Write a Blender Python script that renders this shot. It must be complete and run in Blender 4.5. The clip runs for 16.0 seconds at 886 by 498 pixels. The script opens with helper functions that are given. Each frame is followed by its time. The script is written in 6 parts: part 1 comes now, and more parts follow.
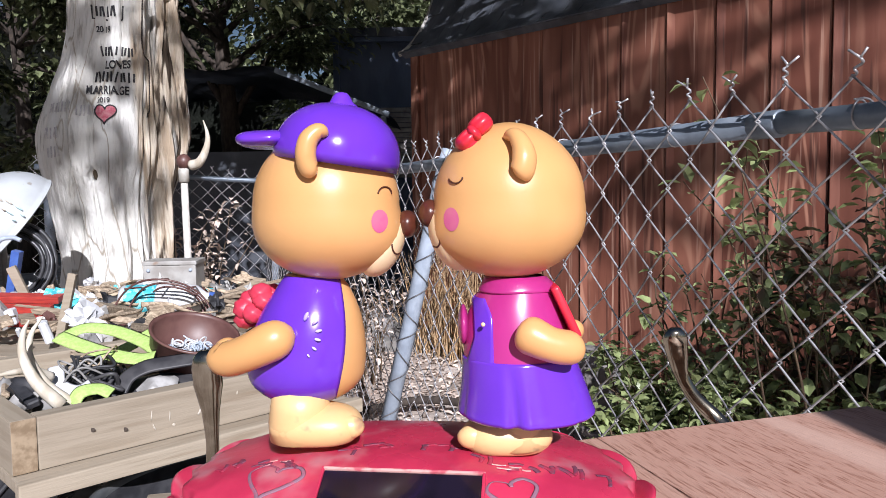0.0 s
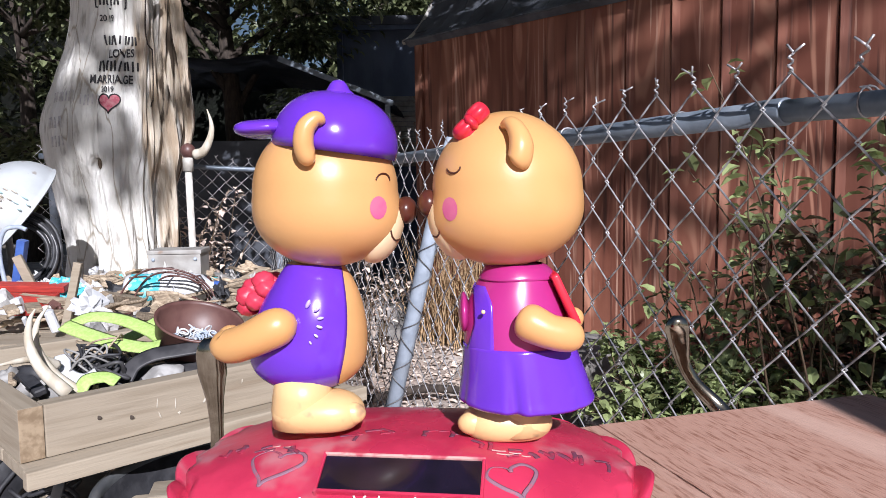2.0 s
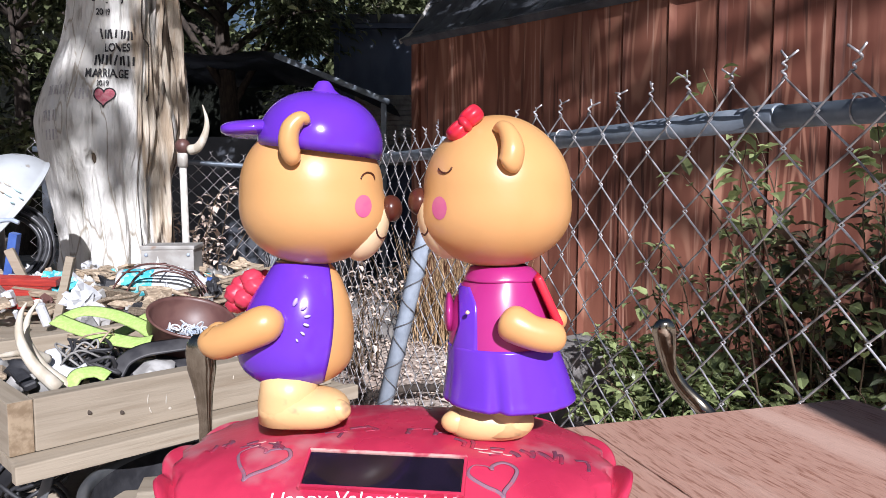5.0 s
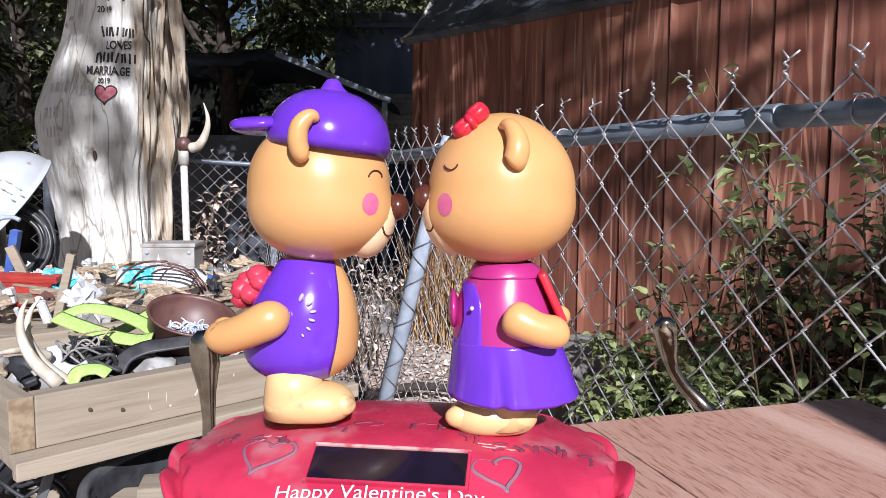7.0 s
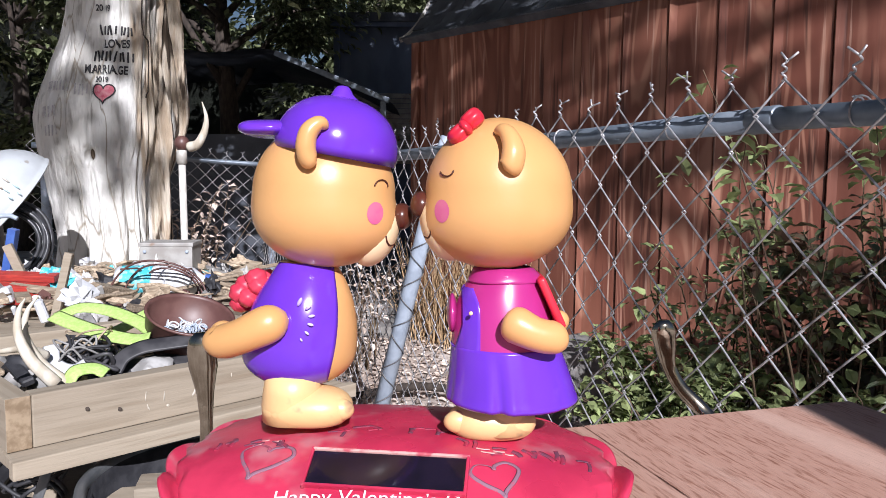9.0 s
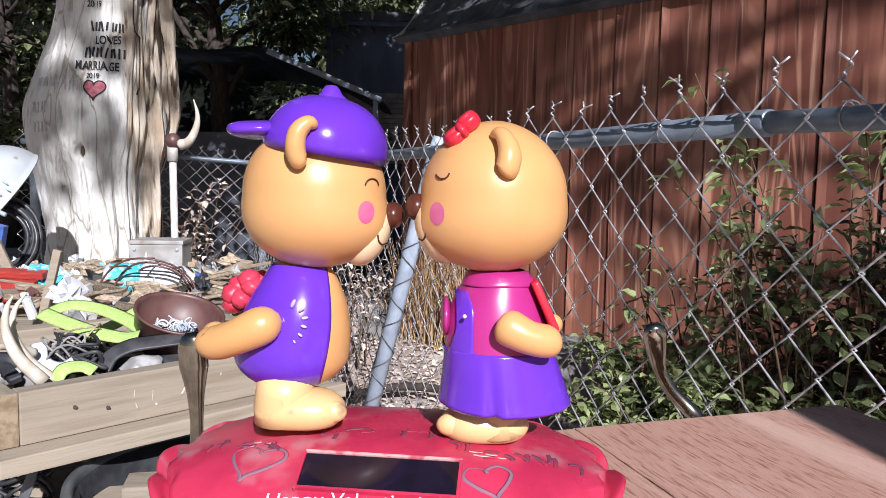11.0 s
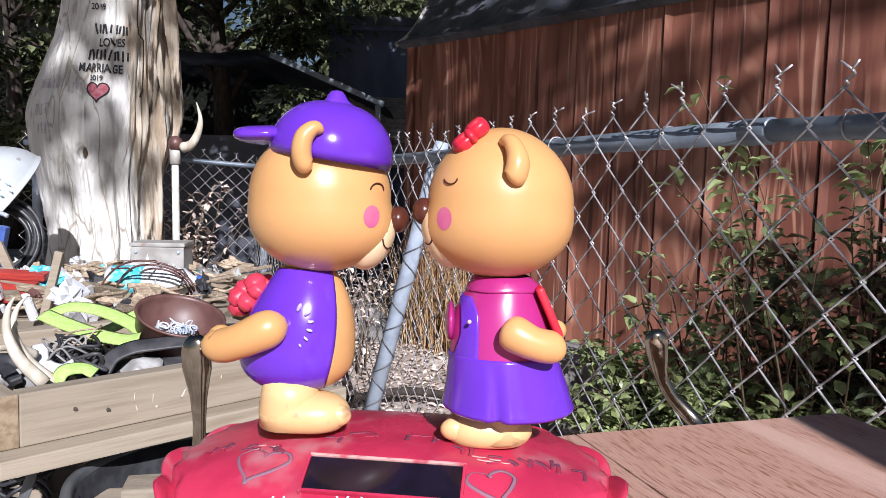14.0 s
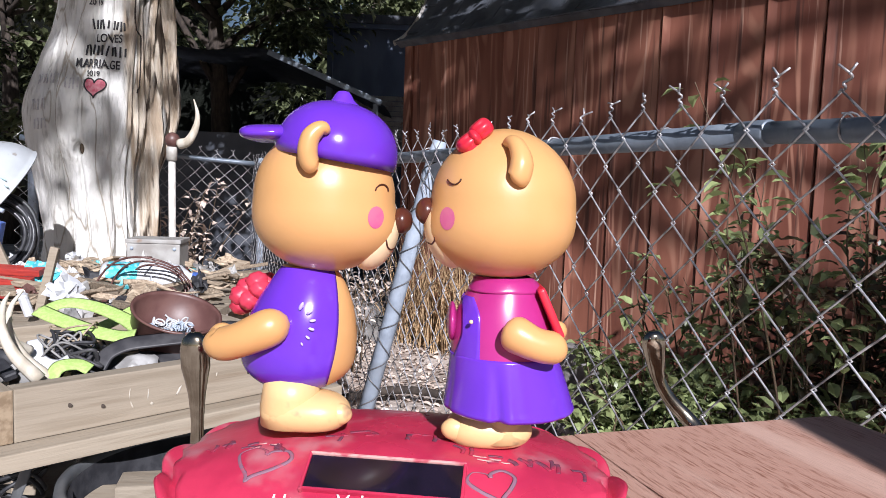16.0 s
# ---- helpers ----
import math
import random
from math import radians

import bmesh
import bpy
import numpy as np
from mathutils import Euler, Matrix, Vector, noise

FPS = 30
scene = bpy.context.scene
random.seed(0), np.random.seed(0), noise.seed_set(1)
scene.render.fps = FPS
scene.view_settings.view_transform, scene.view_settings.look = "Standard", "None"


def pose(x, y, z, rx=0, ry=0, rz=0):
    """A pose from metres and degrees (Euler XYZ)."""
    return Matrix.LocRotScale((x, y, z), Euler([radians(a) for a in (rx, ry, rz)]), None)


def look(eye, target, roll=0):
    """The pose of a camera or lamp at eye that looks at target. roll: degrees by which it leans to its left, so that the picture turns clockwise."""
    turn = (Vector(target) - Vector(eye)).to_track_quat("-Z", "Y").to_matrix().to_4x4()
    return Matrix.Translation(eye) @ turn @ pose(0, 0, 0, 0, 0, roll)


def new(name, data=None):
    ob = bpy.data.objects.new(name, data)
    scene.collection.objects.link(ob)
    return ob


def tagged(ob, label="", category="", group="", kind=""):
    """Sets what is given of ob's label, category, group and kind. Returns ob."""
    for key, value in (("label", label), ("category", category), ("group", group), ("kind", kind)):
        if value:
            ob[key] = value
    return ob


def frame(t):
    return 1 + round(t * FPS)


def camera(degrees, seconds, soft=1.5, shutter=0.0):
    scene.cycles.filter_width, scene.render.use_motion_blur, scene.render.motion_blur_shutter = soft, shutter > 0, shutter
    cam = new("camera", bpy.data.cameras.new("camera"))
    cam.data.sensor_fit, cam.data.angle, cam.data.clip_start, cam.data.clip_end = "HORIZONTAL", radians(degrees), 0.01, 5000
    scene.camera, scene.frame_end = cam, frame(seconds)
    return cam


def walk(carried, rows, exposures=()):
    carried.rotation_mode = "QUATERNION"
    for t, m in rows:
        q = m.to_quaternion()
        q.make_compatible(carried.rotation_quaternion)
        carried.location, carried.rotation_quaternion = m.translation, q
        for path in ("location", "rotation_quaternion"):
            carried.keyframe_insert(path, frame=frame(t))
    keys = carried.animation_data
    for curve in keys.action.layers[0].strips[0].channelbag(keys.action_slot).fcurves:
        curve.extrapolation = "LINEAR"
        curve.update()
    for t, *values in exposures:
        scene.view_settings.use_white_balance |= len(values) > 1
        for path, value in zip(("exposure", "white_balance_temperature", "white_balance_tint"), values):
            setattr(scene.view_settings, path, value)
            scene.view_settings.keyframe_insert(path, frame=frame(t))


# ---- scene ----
from mathutils.bvhtree import BVHTree

cam = camera(62, 16.0, soft=0.6)


def eye_row(t, x, y, z, yaw, pitch, roll):
    m = Matrix.Translation((x, y, z)) @ pose(0, 0, 0, 0, 0, yaw) @ pose(0, 0, 0, 90 + pitch) @ pose(0, 0, 0, 0, 0, roll)
    return (t, m)


walk(cam, [eye_row(*r) for r in (
    (0, -0.0029, 0.0270, 1.0924, 0.04, -4.11, -0.69),
    (0.5, -0.0027, 0.0262, 1.0922, 0.11, -3.79, -0.76),
    (1, -0.0018, 0.0256, 1.0923, 0.18, -3.87, -0.71),
    (1.5, -0.0015, 0.0258, 1.0924, 0.33, -4.41, -0.59),
    (2, -0.0022, 0.0260, 1.0923, 0.38, -4.96, -0.75),
    (2.5, -0.0020, 0.0257, 1.0927, 0.43, -4.53, -0.65),
    (3, -0.0019, 0.0249, 1.0929, 0.56, -4.31, -0.52),
    (3.5, -0.0017, 0.0238, 1.0928, 0.39, -4.43, -0.49),
    (4, -0.0013, 0.0238, 1.0928, 0.31, -4.75, -0.18),
    (6.5, -0.0003, 0.0231, 1.0926, -0.37, -5.07, 0.36),
    (7, -0.0015, 0.0225, 1.0924, -0.05, -5.08, 0.38),
    (7.5, -0.0020, 0.0233, 1.0923, 0.03, -5.31, 0.60),
    (8, -0.0018, 0.0226, 1.0926, 0.17, -5.23, 0.57),
    (8.5, -0.0018, 0.0231, 1.0930, -0.12, -5.22, 0.49),
    (9, -0.0017, 0.0228, 1.0933, -0.20, -5.09, 0.59),
    (11.5, -0.0024, 0.0230, 1.0938, -0.96, -5.06, 1.19),
    (12, -0.0024, 0.0221, 1.0938, -0.67, -4.90, 1.31),
    (12.5, -0.0031, 0.0222, 1.0939, -0.48, -4.86, 1.35),
    (13, -0.0027, 0.0223, 1.0938, -0.77, -4.95, 1.48),
    (13.5, -0.0026, 0.0219, 1.0941, -0.86, -4.84, 1.50),
    (14, -0.0032, 0.0220, 1.0940, -0.81, -4.70, 1.62),
    (14.5, -0.0030, 0.0214, 1.0942, -0.87, -4.71, 1.63),
    (15, -0.0032, 0.0219, 1.0942, -0.72, -4.74, 1.70),
    (15.5, -0.0033, 0.0215, 1.0943, -0.76, -4.79, 1.86),
    (16, -0.0044, 0.0216, 1.0942, -1.11, -4.76, 2.16),
)], exposures=[(0.0, 0.45, 5950, 15), (16.0, 0.45, 5950, 15)])

# ---------------------------------------------------------------- light
SUN = Vector((0.21, -0.83, 0.52)).normalized()
world = bpy.data.worlds.new("sky")
scene.world = world
world.use_nodes = True
wn = world.node_tree
sky = wn.nodes.new("ShaderNodeTexSky")
sky.sky_type = "NISHITA"
sky.sun_disc = False
sky.sun_elevation = math.asin(SUN.z)
sky.sun_rotation = math.atan2(SUN.x, SUN.y)
wn.links.new(sky.outputs[0], wn.nodes["Background"].inputs[0])
wn.nodes["Background"].inputs[1].default_value = 0.029
sun = new("sun", bpy.data.lights.new("sun", "SUN"))
sun.data.energy, sun.data.angle, sun.data.color = 5.0, radians(0.5), (1.0, 0.97, 0.93)
sun.matrix_basis = look(SUN * 20, (0, 0, 0))


# ---------------------------------------------------------------- materials
def material(name, color, rough=0.5, second=None, scale=20.0, mix=(0.35, 0.65), bump=0.0, bump_scale=None, metal=0.0,
             stretch=(1, 1, 1), detail=6.0, third=None, third_scale=3.0, third_mix=(0.5, 0.7), coat=0.0, rough_var=0.0,
             island=0.0, each=0.0, translucent=0.0, coords="Object", spec=0.5, cracks=None):
    m = bpy.data.materials.new(name)
    m.use_nodes = True
    nt = m.node_tree
    n, link = nt.nodes, nt.links.new
    b = n["Principled BSDF"]
    b.inputs["Roughness"].default_value = rough
    b.inputs["Metallic"].default_value = metal
    b.inputs["Coat Weight"].default_value = coat
    b.inputs["Specular IOR Level"].default_value = spec
    tc = n.new("ShaderNodeTexCoord")
    mp = n.new("ShaderNodeMapping")
    mp.inputs["Scale"].default_value = stretch
    link(tc.outputs[coords], mp.inputs[0])

    def tex(s, det):
        t = n.new("ShaderNodeTexNoise")
        t.inputs["Scale"].default_value, t.inputs["Detail"].default_value = s, det
        link(mp.outputs[0], t.inputs["Vector"])
        return t.outputs["Fac"]

    def band(src, lo, hi):
        r = n.new("ShaderNodeMapRange")
        r.inputs["From Min"].default_value, r.inputs["From Max"].default_value = lo, hi
        r.interpolation_type = "SMOOTHSTEP"
        link(src, r.inputs["Value"])
        return r.outputs[0]

    def blend(f, a, c):
        x = n.new("ShaderNodeMix")
        x.data_type = "RGBA"
        link(f, x.inputs["Factor"])
        for s, v in (("A", a), ("B", c)):
            sock = [i for i in x.inputs if i.name == s and i.type == "RGBA"][0]
            if isinstance(v, tuple):
                sock.default_value = (*v, 1)
            else:
                link(v, sock)
        return [o for o in x.outputs if o.type == "RGBA"][0]

    out = None
    if second:
        out = blend(band(tex(scale, detail), *mix), color, second)
    if third:
        out = blend(band(tex(third_scale, 3.0), *third_mix), out or color, third)
    if cracks:
        vo = n.new("ShaderNodeTexVoronoi")
        vo.feature = "DISTANCE_TO_EDGE"
        vo.inputs["Scale"].default_value = cracks[0]
        wob = n.new("ShaderNodeTexNoise")
        wob.inputs["Scale"].default_value, wob.inputs["Detail"].default_value = cracks[0] * 0.8, 5
        add = n.new("ShaderNodeVectorMath")
        add.operation = "MULTIPLY_ADD"
        add.inputs[1].default_value = (cracks[3],) * 3
        link(mp.outputs[0], wob.inputs["Vector"])
        link(wob.outputs["Color"], add.inputs[0])
        link(mp.outputs[0], add.inputs[2])
        link(add.outputs[0], vo.inputs["Vector"])
        out = blend(band(vo.outputs["Distance"], 0.0, cracks[1]), cracks[2], out or color)
    if island or each:
        if island:
            g = n.new("ShaderNodeNewGeometry")
            src = g.outputs["Random Per Island"]
        else:
            g = n.new("ShaderNodeObjectInfo")
            src = g.outputs["Random"]
        hsv = n.new("ShaderNodeHueSaturation")
        r = n.new("ShaderNodeMapRange")
        k = island or each
        r.inputs["To Min"].default_value, r.inputs["To Max"].default_value = 1 - k, 1 + k
        link(src, r.inputs["Value"])
        link(r.outputs[0], hsv.inputs["Value"])
        if out:
            link(out, hsv.inputs["Color"])
        else:
            hsv.inputs["Color"].default_value = (*color, 1)
        out = hsv.outputs[0]
    if out:
        link(out, b.inputs["Base Color"])
    else:
        b.inputs["Base Color"].default_value = (*color, 1)
    if rough_var:
        r = n.new("ShaderNodeMapRange")
        r.inputs["To Min"].default_value, r.inputs["To Max"].default_value = max(rough - rough_var, 0.03), min(rough + rough_var, 1)
        link(tex(scale * 0.7, 4), r.inputs["Value"])
        link(r.outputs[0], b.inputs["Roughness"])
    if bump:
        bp = n.new("ShaderNodeBump")
        bp.inputs["Strength"].default_value = 1.0
        bp.inputs["Distance"].default_value = bump
        link(tex(bump_scale or scale, 6), bp.inputs["Height"])
        link(bp.outputs[0], b.inputs["Normal"])
    if translucent:
        tl = n.new("ShaderNodeBsdfTranslucent")
        mx = n.new("ShaderNodeMixShader")
        mx.inputs[0].default_value = translucent
        if out:
            link(out, tl.inputs[0])
        else:
            tl.inputs[0].default_value = (*color, 1)
        link(b.outputs[0], mx.inputs[1])
        link(tl.outputs[0], mx.inputs[2])
        link(mx.outputs[0], n["Material Output"].inputs[0])
    return m


M = {}
M["fur"] = material("tan_plastic", (0.64, 0.345, 0.135), 0.34, (0.60, 0.32, 0.12), 60, third=(0.57, 0.28, 0.09), third_scale=45, third_mix=(0.6, 0.85), bump=0.00007, bump_scale=250, rough_var=0.07)
M["foot"] = material("pale_worn_plastic", (0.72, 0.48, 0.23), 0.38, (0.68, 0.44, 0.20), 90, third=(0.4, 0.25, 0.14), third_scale=150, third_mix=(0.63, 0.72), bump=0.0001, bump_scale=260)
M["cream"] = material("cream_plastic", (0.8, 0.62, 0.38), 0.35, (0.76, 0.56, 0.32), 70)
M["nose"] = material("brown_plastic", (0.10, 0.028, 0.016), 0.28, (0.075, 0.02, 0.012), 90)
M["purple"] = material("purple_plastic", (0.14, 0.036, 0.52), 0.17, (0.125, 0.032, 0.48), 70, third=(0.17, 0.055, 0.5), third_scale=120, third_mix=(0.6, 0.8), bump=0.00009, bump_scale=130, rough_var=0.07)
M["pink"] = material("pink_plastic", (0.41, 0.028, 0.2), 0.28, (0.37, 0.024, 0.17), 80)
M["cheek"] = material("pink_paint", (0.55, 0.10, 0.25), 0.4, (0.58, 0.14, 0.25), 300)
M["red"] = material("red_plastic", (0.66, 0.025, 0.05), 0.34, (0.6, 0.02, 0.04), 80)
M["base"] = material("scuffed_crimson_plastic", (0.53, 0.034, 0.084), 0.32, (0.42, 0.024, 0.066), 60, mix=(0.42, 0.62), third=(0.46, 0.16, 0.19), third_scale=85, third_mix=(0.53, 0.74), bump=0.00018, bump_scale=180, rough_var=0.16)
M["hole_shade"] = material("knot_hole_shade", (0.05, 0.035, 0.022), 0.95, (0.1, 0.07, 0.045), 60, bump=0.004)
M["ink"] = material("grey_marker_ink", (0.23, 0.12, 0.17), 0.6, (0.36, 0.08, 0.13), 420, mix=(0.48, 0.66))
M["smudge"] = material("dark_marker_smudge", (0.15, 0.045, 0.08), 0.6, (0.36, 0.025, 0.065), 330, mix=(0.42, 0.6))
M["dark_line"] = material("dark_brown_paint", (0.07, 0.02, 0.01), 0.5)
M["white_print"] = material("white_print", (0.8, 0.74, 0.74), 0.5, (0.72, 0.6, 0.62), 600)
M["glint_wear"] = material("glinting_worn_plastic", (0.62, 0.36, 0.33), 0.3, (0.50, 0.10, 0.13), 260, mix=(0.5, 0.65))
M["solar"] = material("solar_cell", (0.008, 0.006, 0.012), 0.1, (0.012, 0.008, 0.018), 200, coat=0.2, spec=0.3)
M["board"] = material("red_stained_wood", (0.51, 0.29, 0.22), 0.55, (0.28, 0.125, 0.082), 400, mix=(0.48, 0.70), stretch=(3.0, 0.30, 3), bump=0.0005, bump_scale=400, third=(0.61, 0.39, 0.31), third_scale=20, third_mix=(0.42, 0.72), rough_var=0.12)
M["steel"] = material("tarnished_silver", (0.46, 0.41, 0.33), 0.14, (0.28, 0.24, 0.185), 110, metal=1.0, bump=0.00006, rough_var=0.08)
M["galv"] = material("galvanised_steel", (0.43, 0.49, 0.58), 0.5, (0.33, 0.38, 0.46), 25, metal=0.05, bump=0.0006, bump_scale=120, third=(0.30, 0.33, 0.38), third_scale=7, third_mix=(0.55, 0.75), rough_var=0.15)
M["rail"] = material("dull_rail_steel", (0.19, 0.225, 0.27), 0.42, (0.14, 0.17, 0.21), 25, metal=0.3, bump=0.0006, bump_scale=120, third=(0.25, 0.27, 0.29), third_scale=7, third_mix=(0.55, 0.75), rough_var=0.15)
M["dark_wire"] = material("dark_grey_wire", (0.09, 0.09, 0.10), 0.5, (0.17, 0.16, 0.16), 60, metal=0.3)
M["wire"] = material("galvanised_wire", (0.60, 0.59, 0.61), 0.30, (0.18, 0.165, 0.17), 38, mix=(0.44, 0.68), metal=0.5, each=0.22)
M["shingle"] = material("weathered_roof_felt", (0.058, 0.065, 0.082), 0.75, (0.095, 0.104, 0.124), 9, bump=0.002, bump_scale=90, stretch=(1, 1, 0.4), third=(0.05, 0.053, 0.062), third_scale=4, third_mix=(0.52, 0.7), each=0.08)
M["blue_wall"] = material("dark_slate_blue_paint", (0.085, 0.115, 0.18), 0.6, (0.12, 0.15, 0.22), 6, stretch=(1, 1, 0.4), bump=0.002, bump_scale=30)
M["white_paint"] = material("dirty_white_paint", (0.7, 0.7, 0.7), 0.5, (0.55, 0.54, 0.5), 18, third=(0.35, 0.32, 0.27), third_scale=9, third_mix=(0.6, 0.75), bump=0.001)
M["dish_white"] = material("white_enamel", (0.47, 0.495, 0.51), 0.4, (0.41, 0.43, 0.45), 9, third=(0.30, 0.28, 0.26), third_scale=22, third_mix=(0.66, 0.74))
M["faded_teal"] = material("faded_teal_paint", (0.42, 0.60, 0.62), 0.5, (0.55, 0.64, 0.66), 60)
M["faded_tan"] = material("faded_tan_paint", (0.50, 0.44, 0.36), 0.6, (0.56, 0.52, 0.46), 60)
# pale lilac that paints the highlights on the raised stitches
M["stitch"] = material("highlight_lilac", (0.62, 0.52, 0.86), 0.25, (0.45, 0.34, 0.80), 400)
M["dead_wood"] = material("bleached_dead_wood", (0.65, 0.63, 0.585), 0.85, (0.36, 0.335, 0.295), 13, mix=(0.54, 0.70), stretch=(2.6, 2.6, 0.5), bump=0.022, bump_scale=15, third=(0.73, 0.715, 0.68), third_scale=3, third_mix=(0.46, 0.62), cracks=(1.9, 0.02, (0.36, 0.32, 0.26), 0.3))
M["dark_bark"] = material("dark_bark", (0.06, 0.045, 0.035), 0.9, (0.03, 0.022, 0.018), 20, bump=0.01, stretch=(2, 2, 0.6))
M["lumber"] = material("weathered_lumber", (0.335, 0.28, 0.212), 0.75, (0.275, 0.225, 0.165), 9, mix=(0.42, 0.66), stretch=(0.5, 7, 7), bump=0.0010, bump_scale=26, third=(0.235, 0.178, 0.122), third_scale=4, third_mix=(0.58, 0.74), each=0.12)
M["endgrain"] = material("lumber_end_grain", (0.33, 0.25, 0.165), 0.8, (0.2, 0.14, 0.085), 60, bump=0.001)
M["lime"] = material("lime_webbing", (0.46, 0.62, 0.2), 0.6, (0.37, 0.53, 0.14), 160, bump=0.0006, bump_scale=900)
M["black"] = material("black_rubber", (0.022, 0.022, 0.026), 0.55, (0.04, 0.04, 0.045), 40, bump=0.0006, bump_scale=120)
M["strap"] = material("black_rubber_webbing", (0.030, 0.029, 0.033), 0.5, (0.06, 0.058, 0.062), 30, bump=0.0004, rough_var=0.15)
M["pot"] = material("brown_enamel", (0.10, 0.045, 0.04), 0.42, (0.14, 0.07, 0.06), 20, bump=0.0005, rough_var=0.12)
M["antler"] = material("bleached_antler", (0.62, 0.57, 0.48), 0.6, (0.46, 0.40, 0.31), 40, bump=0.0008, stretch=(1, 1, 0.5))
M["grey_metal"] = material("grey_painted_metal", (0.40, 0.39, 0.37), 0.55, (0.28, 0.26, 0.24), 14, third=(0.24, 0.15, 0.1), third_scale=11, third_mix=(0.62, 0.72), bump=0.0006)
M["white_plastic"] = material("white_plastic", (0.66, 0.67, 0.69), 0.4, (0.52, 0.53, 0.55), 30)
M["teal"] = material("teal_print", (0.06, 0.42, 0.50), 0.45, (0.3, 0.6, 0.62), 70, mix=(0.5, 0.6))
M["blue"] = material("blue_plastic", (0.07, 0.14, 0.42), 0.4, (0.05, 0.1, 0.33), 30)
M["red_wood"] = material("red_painted_wood", (0.45, 0.045, 0.03), 0.6, (0.32, 0.03, 0.025), 20, stretch=(1, 6, 6), bump=0.0008)
M["stick"] = material("scrap_wood", (0.40, 0.32, 0.23), 0.85, (0.22, 0.165, 0.115), 30, bump=0.001, stretch=(1, 6, 6), each=0.5)
M["scrap"] = material("sun_faded_scrap", (0.42, 0.41, 0.40), 0.7, (0.25, 0.24, 0.23), 30, each=0.6, bump=0.0008)
M["dirt"] = material("dusty_ground", (0.50, 0.42, 0.365), 0.95, (0.34, 0.275, 0.235), 9, bump=0.02, bump_scale=26, third=(0.55, 0.48, 0.43), third_scale=2, third_mix=(0.5, 0.65))
M["litter"] = material("dry_leaf_litter", (0.52, 0.425, 0.36), 0.9, island=0.55)
M["concrete"] = material("grey_concrete", (0.24, 0.225, 0.21), 0.9, (0.17, 0.16, 0.15), 20, bump=0.003, third=(0.3, 0.28, 0.27), third_scale=5)
M["straw"] = material("dry_straw", (0.50, 0.34, 0.19), 0.85, island=0.35)
M["leaf"] = material("green_leaf", (0.28, 0.33, 0.145), 0.34, island=0.45, translucent=0.25)
# red-green leaf, its colour lowered to paint the shade over the shrubs
M["leaf_shaded"] = material("shaded_red_green_leaf", (0.085, 0.115, 0.055), 0.34, (0.115, 0.068, 0.05), 12, island=0.5, translucent=0.2)
M["leaf_far"] = material("shade_tree_leaf", (0.14, 0.16, 0.08), 0.34, island=0.6, translucent=0.3)
M["stem"] = material("vine_stem", (0.09, 0.055, 0.035), 0.8, (0.13, 0.09, 0.05), 40)
M["text_ink"] = material("black_marker", (0.02, 0.018, 0.02), 0.6)
M["heart_red"] = material("red_marker", (0.42, 0.07, 0.11), 0.6, (0.5, 0.2, 0.22), 60)
M["pvc"] = material("white_pipe", (0.66, 0.64, 0.6), 0.5, (0.5, 0.47, 0.42), 30, bump=0.0005)
M["tarp"] = material("dark_tarp", (0.040, 0.046, 0.060), 0.65, (0.06, 0.066, 0.08), 5, bump=0.01, bump_scale=6)
M["far_shade"] = material("far_shade_black", (0.008, 0.011, 0.006), 0.95, (0.004, 0.005, 0.003), 3, bump=0.05)


M["faint_ink"] = material("faded_marker", (0.46, 0.43, 0.44), 0.7, (0.6, 0.57, 0.55), 60)
M["rose"] = material("faded_red_plastic", (0.60, 0.045, 0.085), 0.45, (0.54, 0.035, 0.07), 80)
M["tub"] = material("grey_black_plastic", (0.085, 0.09, 0.097), 0.45, (0.12, 0.125, 0.13), 20, bump=0.0006, rough_var=0.12)
M["hose"] = material("black_hose", (0.030, 0.030, 0.034), 0.32, (0.06, 0.06, 0.065), 30, rough_var=0.1)


